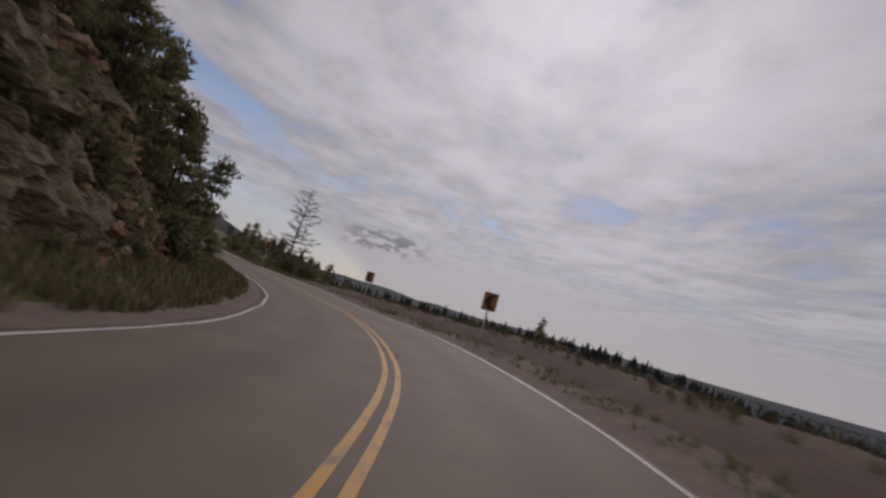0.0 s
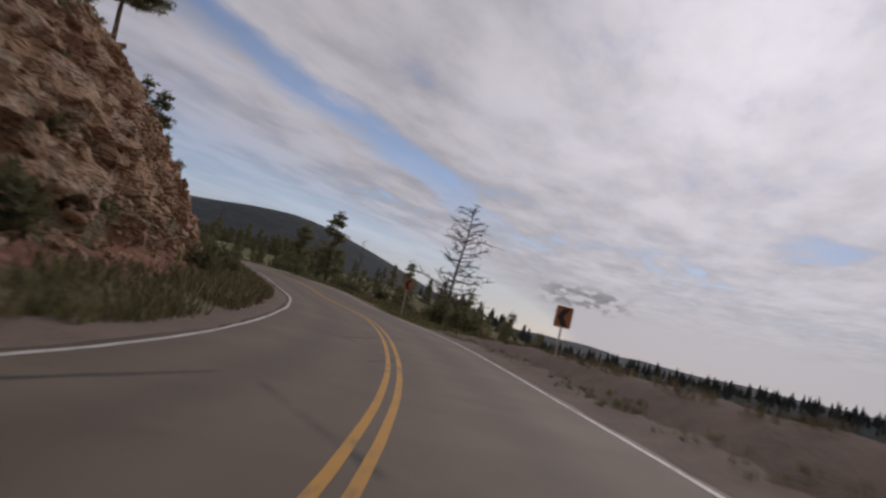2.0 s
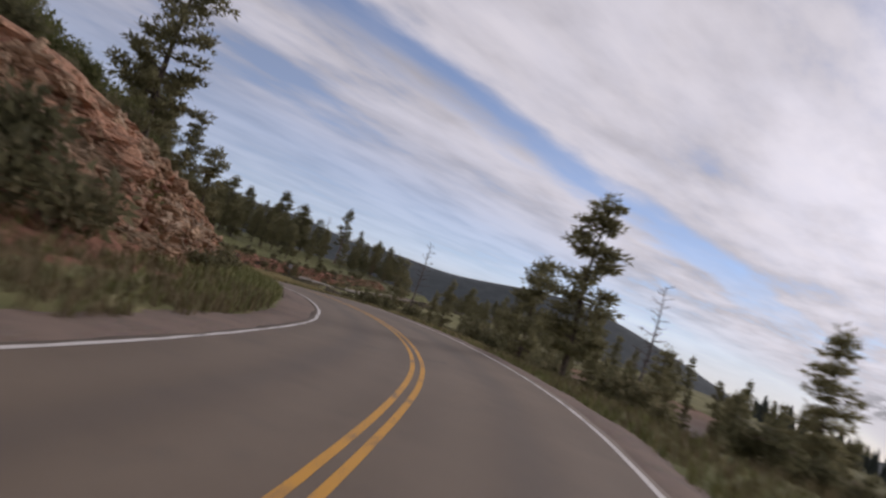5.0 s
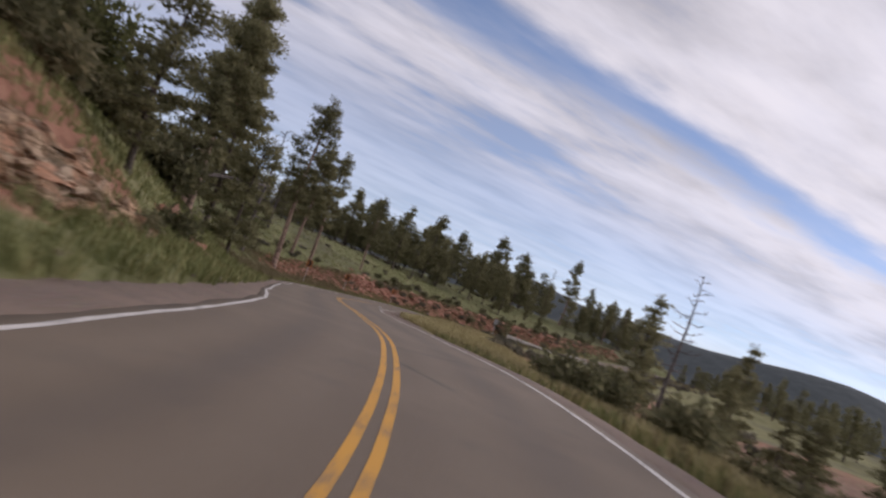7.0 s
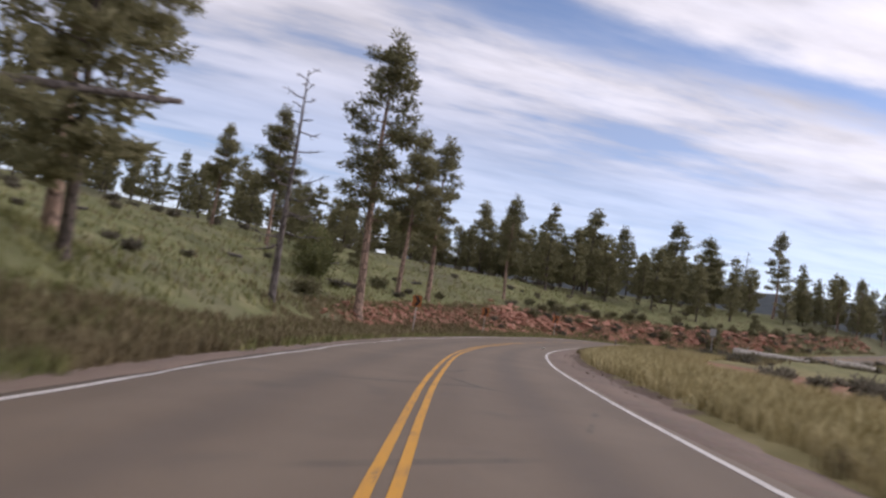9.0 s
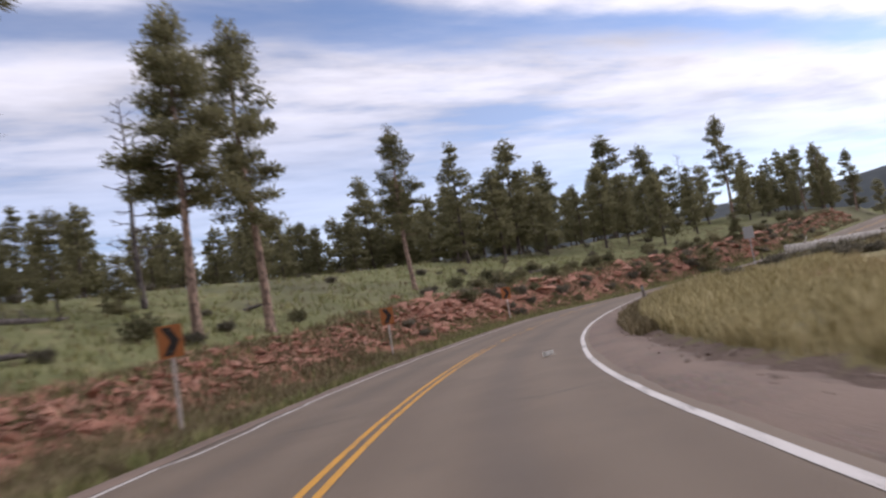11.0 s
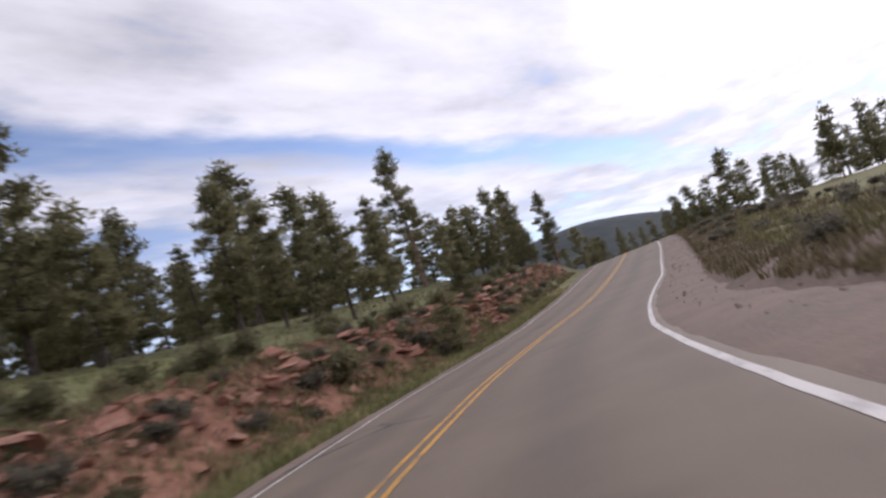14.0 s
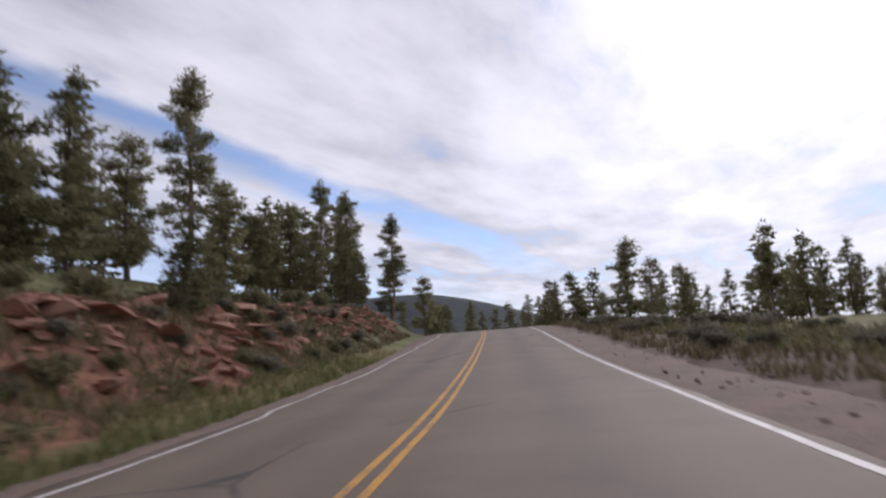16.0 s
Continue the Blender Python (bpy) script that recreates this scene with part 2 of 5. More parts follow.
def m_cliff(n, b):
    strata = n.noise(0.5, 7, 0.7, stretch=(0.7, 0.7, 1.8))
    grit = n.noise(4.5, 7, 0.75)
    c = n.ramp(strata, (0.25, (0.270, 0.140, 0.082)), (0.42, (0.520, 0.285, 0.165)), (0.58, (0.640, 0.410, 0.255)), (0.78, (0.72, 0.58, 0.43)))
    c = n.mix(n.math("MULTIPLY", n.step(grit, 0.48, 0.75), 0.5), c, (0.220, 0.145, 0.105))
    # blocks of differing stone, parted by dark clefts; redder where the cut runs out
    block = n.cells(1.1, "F1", "Color", (1.0, 1.0, 1.7))
    pick = n.add("SeparateColor")
    n.L(block, pick.inputs[0])
    c = n.mix(0.55, c, n.ramp(pick.outputs[0], (0.0, (0.330, 0.205, 0.125)), (0.35, (0.560, 0.350, 0.210)), (0.7, (0.690, 0.490, 0.310)), (1.0, (0.740, 0.620, 0.470))))
    c = n.mix(n.math("MULTIPLY", n.attr("red"), 0.7), c, (0.66, 0.335, 0.205))
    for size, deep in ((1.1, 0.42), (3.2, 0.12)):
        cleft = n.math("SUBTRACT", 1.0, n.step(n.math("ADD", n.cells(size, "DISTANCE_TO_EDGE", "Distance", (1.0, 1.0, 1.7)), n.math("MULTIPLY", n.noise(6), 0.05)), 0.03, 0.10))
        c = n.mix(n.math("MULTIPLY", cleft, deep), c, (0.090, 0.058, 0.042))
    c = n.mix(n.math("MULTIPLY", n.step(n.noise(2.6, 6, 0.75), 0.55, 0.70), 0.55), c, (0.42, 0.33, 0.22))
    veg = n.step(n.math("ADD", n.noise(0.33, 5, 0.65), n.math("MULTIPLY", n.attr("plants"), 0.35)), 0.60, 0.72)
    c = n.mix(n.math("MULTIPLY", veg, 0.7), c, (0.120, 0.110, 0.058))
    n.L(c, b.inputs["Base Color"])
    b.inputs["Roughness"].default_value = 0.95
    n.bump(b, n.math("ADD", n.math("MULTIPLY", grit, 0.7), n.math("MULTIPLY", n.cells(3.2, "DISTANCE_TO_EDGE", "Distance", (1.0, 1.0, 1.7)), 1.6)), 1.0, 0.22)


def m_needles(a, c, d):
    def build(n, b):
        t = n.math("ADD", n.math("MULTIPLY", n.island(), 0.6), n.math("MULTIPLY", n.rand(), 0.4))
        col = n.ramp(t, (0.1, a), (0.55, c), (0.95, d))
        n.L(col, b.inputs["Base Color"])
        b.inputs["Roughness"].default_value = 0.7
        b.inputs["Specular IOR Level"].default_value = 0.25
        # light comes through the thin needles
        tr, mx = n.add("BsdfTranslucent"), n.add("MixShader")
        n.L(col, tr.inputs[0])
        mx.inputs[0].default_value = 0.58
        n.L(b.outputs[0], mx.inputs[1])
        n.L(tr.outputs[0], mx.inputs[2])
        n.L(mx.outputs[0], n.nt.nodes["Material Output"].inputs[0])
    return build


def m_bark(dark, light):
    def build(n, b):
        plates = n.cells(5.0, "DISTANCE_TO_EDGE", "Distance", (1.3, 1.3, 0.35))
        g = n.noise(14, 6, 0.7, stretch=(1, 1, 0.3))
        c = n.mix(n.step(plates, 0.02, 0.16), dark, light)
        c = n.mix(n.math("MULTIPLY", n.step(g, 0.45, 0.7), 0.5), c, dark)
        n.L(c, b.inputs["Base Color"])
        b.inputs["Roughness"].default_value = 0.9
        n.bump(b, n.math("ADD", n.step(plates, 0.0, 0.15), n.math("MULTIPLY", g, 0.4)), 0.8, 0.03)
    return build


def m_blades(a, c, d):
    def build(n, b):
        patch = n.noise(0.5, 4)
        t = n.math("ADD", n.math("MULTIPLY", n.island(), 0.55), n.math("MULTIPLY", patch, 0.5))
        n.L(n.ramp(t, (0.2, a), (0.5, c), (0.85, d)), b.inputs["Base Color"])
        b.inputs["Roughness"].default_value = 0.8
        b.inputs["Specular IOR Level"].default_value = 0.2
    return build


def m_plain(colour, rough, metal=0.0, grime=0.25):
    def build(n, b):
        g = n.noise(6, 6, 0.7)
        dark = tuple(v * 0.55 for v in colour)
        n.L(n.mix(n.math("MULTIPLY", n.step(g, 0.45, 0.75), grime), colour, dark), b.inputs["Base Color"])
        b.inputs["Roughness"].default_value, b.inputs["Metallic"].default_value = rough, metal
        n.bump(b, g, 0.1, 0.004)
    return build


def m_gravel(n, b):
    stones = n.cells(26, "F1", "Distance")
    tint = n.cells(26, "F1", "Color")
    big = n.noise(0.7, 5, 0.65)
    c = n.ramp(stones, (0.1, (0.290, 0.215, 0.168)), (0.6, (0.140, 0.100, 0.078)))
    c = n.mix(0.18, c, tint, "SOFT_LIGHT")
    c = n.mix(n.step(big, 0.4, 0.65), c, (0.215, 0.155, 0.118))
    n.L(c, b.inputs["Base Color"])
    b.inputs["Roughness"].default_value = 0.95
    n.bump(b, n.math("SUBTRACT", n.noise(9, 6, 0.7), stones), 0.5, 0.012)


GRAVEL = material("shoulder gravel", m_gravel)
ASPHALT = material("asphalt", m_asphalt)
YELLOW = material("yellow paint", m_paint((0.62, 0.30, 0.025), 0.61))
WHITE = material("white paint", m_paint((0.64, 0.60, 0.56), 0.60))
GROUND = material("ground", m_ground)
ROCK = material("red rock", m_rock)
CLIFF = material("rock cut", m_cliff)
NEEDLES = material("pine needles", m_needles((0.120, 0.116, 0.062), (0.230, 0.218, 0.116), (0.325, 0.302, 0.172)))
# needles of the distant woods, cooler because haze is painted into the colour
NEEDLES_HAZY = material("hazy far conifers", m_needles((0.060, 0.070, 0.062), (0.088, 0.100, 0.086), (0.120, 0.130, 0.108)))
SHRUB = material("shrub leaves", m_needles((0.095, 0.095, 0.050), (0.180, 0.172, 0.095), (0.290, 0.252, 0.150)))
OAK = material("scrub oak leaves", m_needles((0.090, 0.098, 0.040), (0.160, 0.166, 0.072), (0.250, 0.236, 0.115)))
SAGE = material("grey sage leaves", m_needles((0.090, 0.082, 0.060), (0.170, 0.155, 0.115), (0.270, 0.240, 0.180)))
BARK = material("pine bark", m_bark((0.120, 0.080, 0.062), (0.370, 0.255, 0.190)))
DARK_BARK = material("dark bark", m_bark((0.045, 0.036, 0.030), (0.140, 0.108, 0.088)))
DEAD_WOOD = material("bleached dead wood", m_bark((0.060, 0.048, 0.044), (0.175, 0.150, 0.140)))
# pale enough to stand in for far road surface bright with sky light
PALE_STRIP = material("pale far strip", m_bark((0.30, 0.26, 0.22), (0.62, 0.58, 0.52)))
GRASS = material("green grass", m_blades((0.085, 0.102, 0.036), (0.195, 0.208, 0.080), (0.350, 0.318, 0.150)))
STONE = material("brown-grey stone", m_plain((0.23, 0.175, 0.140), 0.9, 0.0, 0.6))
WEEDS = material("brown bank weeds", m_blades((0.090, 0.072, 0.040), (0.190, 0.155, 0.085), (0.300, 0.240, 0.140)))
STRAW = material("dry straw grass", m_blades((0.200, 0.178, 0.080), (0.405, 0.340, 0.168), (0.590, 0.505, 0.290)))
SIGN_FACE = material("orange-yellow sheeting", m_plain((0.38, 0.130, 0.035), 0.45))
SIGN_BLACK = material("black sheeting", m_plain((0.018, 0.014, 0.012), 0.5))
STEEL = material("galvanised steel", m_plain((0.36, 0.36, 0.36), 0.5, 0.7))
POST = material("pale post", m_plain((0.50, 0.46, 0.42), 0.7))
PAPER = material("white paper", m_plain((0.80, 0.79, 0.76), 0.8))

# ---- the road's middle line: station, place of the yellow line, cross fall ----
CENTRE = np.array([
    (-2, -2.04, -26.2, 0.5), (-1, -1.23, -13.09, 0.25), (0, -0.42, 0.03, -0.01), (1, -0.34, 13.32, -0.2),
    (2, -2.52, 27.38, -0.30), (3, -6.70, 41.58, -0.47), (4, -13.15, 56.40, -0.33), (5, -21.80, 70.50, -0.20),
    (6, -31.00, 83.36, 0.32), (7, -42.31, 93.56, 0.74), (8, -54.76, 100.83, 0.94), (9, -68.19, 106.48, 0.73),
    (10, -82.22, 111.78, 0.46), (11, -96.16, 117.79, 0.19), (12, -109.26, 125.15, 0.07), (13, -120.66, 134.13, 0.24),
    (14, -129.16, 144.71, 0.71), (15, -135.32, 156.24, 0.93), (16, -139.92, 168.28, 1.28), (17, -143.46, 180.48, 1.88), (18, -147.05, 192.66, 2.78), (19, -150.76, 204.8, 3.83), (20, -154.54, 216.93, 4.93), (21, -158.67, 228.94, 5.88), (22, -163.84, 240.54, 6.28), (23, -170.57, 251.31, 6.28), (24, -179.07, 260.75, 6.08),
])
EDGE = 3.72


def lane_left(u):
    return np.interp(u, [0, 2, 4, 5.9, 6.3, 6.9, 7.4, 7.8, 8.3, 8.7, 9.2, 11, 12.8, 14, 15, 16, 18], [3.6, 3.45, 3.45, 3.2, 2.85, 2.78, 2.9, 3.05, 3.2, 3.6, 3.75, 3.6, 3.3, 3.15, 3.45, 3.65, 3.55])


def lane_right(u):
    return np.interp(u, [0, 8, 10, 11, 12, 14.0, 14.5, 15.2, 16.2, 17, 18], [3.4, 3.4, 3.5, 3.6, 3.45, 3.5, 3.72, 3.78, 4.05, 4.1, 3.9])




def spline(rows, u):
    u = np.atleast_1d(np.asarray(u, float))
    k = np.clip(u - rows[0, 0], 0, len(rows) - 1 - 1e-6)
    i = k.astype(int)
    a = (k - i)[:, None]
    g = lambda j: rows[np.clip(j, 0, len(rows) - 1), 1:]
    p0, p1, p2, p3 = g(i - 1), g(i), g(i + 1), g(i + 2)
    return 0.5 * (2 * p1 + (p2 - p0) * a + (2 * p0 - 5 * p1 + 4 * p2 - p3) * a ** 2 + (3 * p1 - p0 - 3 * p2 + p3) * a ** 3)


def cross_fall(u):
    return np.interp(u, [0, 2, 3, 4, 5, 6, 7, 8, 10, 22], [0.02, 0.04, 0.013, -0.005, 0.0, 0.03, 0.045, 0.05, 0.04, 0.03])


def right_of(u):
    d = spline(CENTRE, np.asarray(u) + 0.02)[:, :2] - spline(CENTRE, np.asarray(u) - 0.02)[:, :2]
    d /= np.linalg.norm(d, axis=1, keepdims=True)
    return np.stack([d[:, 1], -d[:, 0]], 1)


def on_road(u, lat, up=0.0):
    """Points at stations u, lat metres to the right of the yellow line, on the road's tilted plane."""
    u, lat = np.broadcast_arrays(np.atleast_1d(np.asarray(u, float)), np.asarray(lat, float))
    c, r = spline(CENTRE, u), right_of(u)
    return np.column_stack([c[:, :2] + r * lat[:, None], c[:, 2] + cross_fall(u) * lat + up])


# the land beside the road: for a station, pairs of (metres beyond the asphalt, height above its edge)
LEFT = {
    -2: [(0.8, -.05), (3.5, .5), (4.5, 2.0), (10, 9), (30, 18), (80, 28)],
    1: [(0.8, -.05), (3.4, .4), (5.0, .7), (11.2, 8.6), (30, 17), (80, 26)],
    3: [(0.8, -.05), (3.4, .4), (5.1, .6), (11.4, 9.4), (30, 16), (80, 24)],
    5: [(0.8, -.05), (3.2, .35), (5.2, .5), (11.2, 8.0), (30, 14), (80, 22)],
    5.2: [(0.8, -.05), (3.2, .35), (5.9, .5), (11.5, 6.8), (30, 13.6), (80, 21.6)],
    5.6: [(0.8, -.05), (3.0, .33), (6.1, .5), (11.5, 5.7), (30, 13), (80, 21)],
    6.0: [(0.8, -.05), (3.0, .32), (5.8, .5), (10.7, 4.9), (29, 12.4), (80, 20)],
    6.3: [(0.8, -.05), (2.9, .3), (4.9, .5), (9.4, 5.0), (28.5, 11.9), (80, 19.5)],
    7: [(0.8, -.05), (2.8, .3), (4.6, .5), (9.0, 4.6), (28, 11), (80, 18)],
    8.2: [(0.8, -.05), (2.0, .2), (3.6, .6), (7.0, 3.4), (26, 13), (80, 18)],
    8.9: [(0.8, -.05), (2.0, .2), (3.8, .9), (7.6, 3.8), (26, 11.5), (80, 14)],
    9.6: [(0.8, -.05), (2.0, .1), (4.0, 1.0), (8.0, 3.4), (26, 8), (80, 9.5)],
    10.5: [(0.8, -.1), (2.0, -.2), (4.5, .4), (6.0, 1.1), (20, 4.2), (50, 7.4)],
    12: [(0.8, -.1), (2.0, -.2), (4.0, .0), (6.0, 1.5), (20, 5.3), (50, 8.4)],
    14: [(0.8, -.1), (2.0, -.2), (3.2, .0), (6.0, 2.2), (20, 6.1), (50, 8.6)],
    16: [(0.8, -.1), (2.0, -.1), (3.0, .2), (5.5, 2.7), (20, 6.1), (50, 7.6)],
    24: [(0.8, -.1), (2.0, .0), (3.0, .3), (5.5, 2.2), (20, 4.0), (80, 5)]}
RIGHT = {
    -2: [(0.6, -.06), (1.1, .08), (2.4, .72), (3.8, .80), (20, -4), (120, -22)],
    3.2: [(0.6, -.06), (1.1, .08), (2.4, .72), (3.8, .76), (20, -4), (120, -22)],
    3.8: [(0.6, -.06), (1.1, .06), (2.4, .60), (3.8, .58), (20, -5), (120, -21)],
    4.4: [(0.7, -.08), (1.4, -.06), (2.6, .12), (4.6, .0), (20, -5), (120, -21)],
    4.9: [(0.8, -.1), (2.0, -.15), (4.0, -.1), (8.0, -1.2), (40, -10), (120, -20)],
    5.5: [(0.8, -.1), (2.5, -.2), (6.0, .0), (12, -1.6), (60, -13), (120, -20)],
    7: [(0.8, -.1), (2.0, -.3), (5.0, -.8), (12, -3), (60, -8), (120, -12)],
    9: [(0.8, -.1), (2.0, -.2), (5.0, -.5), (12, -1.2), (60, -2.5), (120, -3)],
    10.5: [(0.8, .0), (2.0, .1), (5.0, .35), (12, .4), (60, 0), (120, 0)],
    12: [(0.8, .0), (2.0, .0), (5.0, .05), (12, .3), (60, .5), (120, 1)],
    13.2: [(0.8, .0), (2.0, .05), (5.0, .2), (12, .5), (60, .6), (120, 1)],
    14.2: [(0.8, .0), (2.5, .05), (5.0, .15), (12, .0), (60, -.6), (120, 0)],
    15: [(0.8, .0), (2.5, .05), (5.0, .25), (12, 1.0), (60, 1.2), (120, 1)],
    16.4: [(0.8, .0), (3.0, .0), (5.0, .1), (12, .1), (60, -1.2), (120, -1)],
    24: [(0.8, .0), (3.0, .0), (5.0, .1), (12, -.2), (60, -1.2), (120, 0)]}


def profile(table, u, a):
    keys = np.array(sorted(table))
    A = np.array([[p[0] for p in table[k]] for k in keys])
    Z = np.array([[p[1] for p in table[k]] for k in keys])
    u = np.clip(u, keys[0], keys[-1] - 1e-6)
    i = np.clip(np.searchsorted(keys, u, "right") - 1, 0, len(keys) - 2)
    t = ((u - keys[i]) / (keys[i + 1] - keys[i]))[:, None]
    An, Zn = A[i] * (1 - t) + A[i + 1] * t, Z[i] * (1 - t) + Z[i + 1] * t
    An = np.concatenate([np.zeros((len(u), 1)), An], 1)
    Zn = np.concatenate([np.zeros((len(u), 1)), Zn], 1)
    z = Zn[:, -1].copy()
    for j in range(An.shape[1] - 1):
        inside = (a >= An[:, j]) & (a < An[:, j + 1])
        f = (a - An[:, j]) / (An[:, j + 1] - An[:, j])
        z = np.where(inside, Zn[:, j] + (Zn[:, j + 1] - Zn[:, j]) * f, z)
    return z


STATIONS = np.arange(-2, 24.01, 0.1)
S_XYZ, S_RIGHT, S_FALL = spline(CENTRE, STATIONS), right_of(STATIONS), cross_fall(STATIONS)
S_LEFT, S_RIGHTSIDE = lane_left(STATIONS) + 0.3, lane_right(STATIONS) + 0.3


def waves(x, y):
    return (np.sin(x * 0.9 + 1.3 * np.sin(y * 0.37)) * np.cos(y * 0.8 + 0.9 * np.sin(x * 0.31)) * 0.5
            + np.sin(x * 2.3 + y * 1.1) * np.cos(y * 2.1 - x * 0.7) * 0.25)


def far_land(x, y):
    z = np.full_like(x, -6.0)
    z = z - 16 * np.clip((x + 190) / 90, 0, 1)
    bump = lambda cx, cy, sx, sy, h, turn: h * np.exp(-(((x - cx) * math.cos(turn) + (y - cy) * math.sin(turn)) / sx) ** 2
                                                    - ((-(x - cx) * math.sin(turn) + (y - cy) * math.cos(turn)) / sy) ** 2)
    t = np.clip((-105 - x) / 240, 0, 1)
    z = z + 60 * t * t * (3 - 2 * t) * np.exp(-((y - 640) / 150) ** 2) * np.exp(-np.clip((-700 - x) / 400, 0, 9) ** 2)
    z = z + bump(140, 500, 260, 45, 12, 0.0)          # low wooded rise across the valley
    z = z + bump(-1250, 500, 500, 300, 90, 0.6) + bump(-300, -500, 500, 260, 80, 0.0)
    return z + 5 * np.sin(x * 0.011 + 1) * np.cos(y * 0.013) + 2 * np.sin(x * 0.031) * np.cos(y * 0.027 + 2)


def nearest(x, y):
    """Station and signed distance to the right of the middle line."""
    d2 = (x[:, None] - S_XYZ[None, :, 0]) ** 2 + (y[:, None] - S_XYZ[None, :, 1]) ** 2
    k = d2.argmin(1)
    side = (x - S_XYZ[k, 0]) * S_RIGHT[k, 0] + (y - S_XYZ[k, 1]) * S_RIGHT[k, 1]
    return STATIONS[k], np.sqrt(d2[np.arange(len(x)), k]) * np.sign(side)


def land(x, y):
    """Height of the ground, not smoothed under the asphalt."""
    x, y = np.atleast_1d(np.asarray(x, float)), np.atleast_1d(np.asarray(y, float))
    out = np.empty_like(x)
    for s in range(0, len(x), 20000):
        X, Y = x[s:s + 20000], y[s:s + 20000]
        d = np.sqrt((X[:, None] - S_XYZ[None, :, 0]) ** 2 + (Y[:, None] - S_XYZ[None, :, 1]) ** 2)
        low = d.min(1, keepdims=True)
        w = np.exp(-(d - low) / (0.25 + 0.06 * low))
        w[w < 0.02] = 0
        h, tot = np.zeros_like(X), w.sum(1)
        for i in np.nonzero(w.any(0))[0]:
            m = np.nonzero(w[:, i])[0]
            side = np.sign((X[m] - S_XYZ[i, 0]) * S_RIGHT[i, 0] + (Y[m] - S_XYZ[i, 1]) * S_RIGHT[i, 1])
            lat = d[m, i] * side
            a = np.maximum(np.abs(lat) - np.where(side < 0, S_LEFT[i], S_RIGHTSIDE[i]), 0)
            u = np.full(len(m), STATIONS[i])
            z = S_XYZ[i, 2] + S_FALL[i] * np.clip(lat, -8, 8)
            z = z + np.where(side < 0, profile(LEFT, u, a), profile(RIGHT, u, a))
            h[m] += w[m, i] * z
        h /= tot
        low = low[:, 0]
        h = h + waves(X, Y) * 0.14 * np.clip((low - EDGE - 0.6) / 4, 0, 1) + waves(X * 0.21, Y * 0.21) * 0.5 * np.clip((low - 12) / 20, 0, 1)
        f = np.clip((low - 70) / 160, 0, 1)
        f = f * f * (3 - 2 * f)
        out[s:s + 20000] = h * (1 - f) + far_land(X, Y) * f
    return out


def mesh_object(name, verts, faces, mat, parent=None, smooth=False, label="", category="", group="", kind=""):
    me = bpy.data.meshes.new(name)
    me.from_pydata([tuple(v) for v in verts], [], [tuple(f) for f in faces])
    me.materials.append(mat)
    if smooth:
        me.shade_smooth()
    ob = new(name, me)
    if parent:
        ob.parent = parent
    return tagged(ob, label, category, group, kind)


def part(name, bm, mat, parent, label=""):
    me = bpy.data.meshes.new(name)
    bm.to_mesh(me)
    bm.free()
    me.materials.append(mat)
    ob = new(name, me)
    ob.parent = parent
    return tagged(ob, label)


def grid_faces(n, m):
    return [(i * m + j, i * m + j + 1, (i + 1) * m + j + 1, (i + 1) * m + j) for i in range(n - 1) for j in range(m - 1)]


GRID = {}


def sheet_height(x, y):
    """Height of the ground's own facets."""
    gx, gy, gz = GRID["x"], GRID["y"], GRID["z"]
    i, j = np.clip(np.searchsorted(gx, x) - 1, 0, len(gx) - 2), np.clip(np.searchsorted(gy, y) - 1, 0, len(gy) - 2)
    f, g = (x - gx[i]) / (gx[i + 1] - gx[i]), (y - gy[j]) / (gy[j + 1] - gy[j])
    return (gz[i, j] * (1 - f) + gz[i + 1, j] * f) * (1 - g) + (gz[i, j + 1] * (1 - f) + gz[i + 1, j + 1] * f) * g


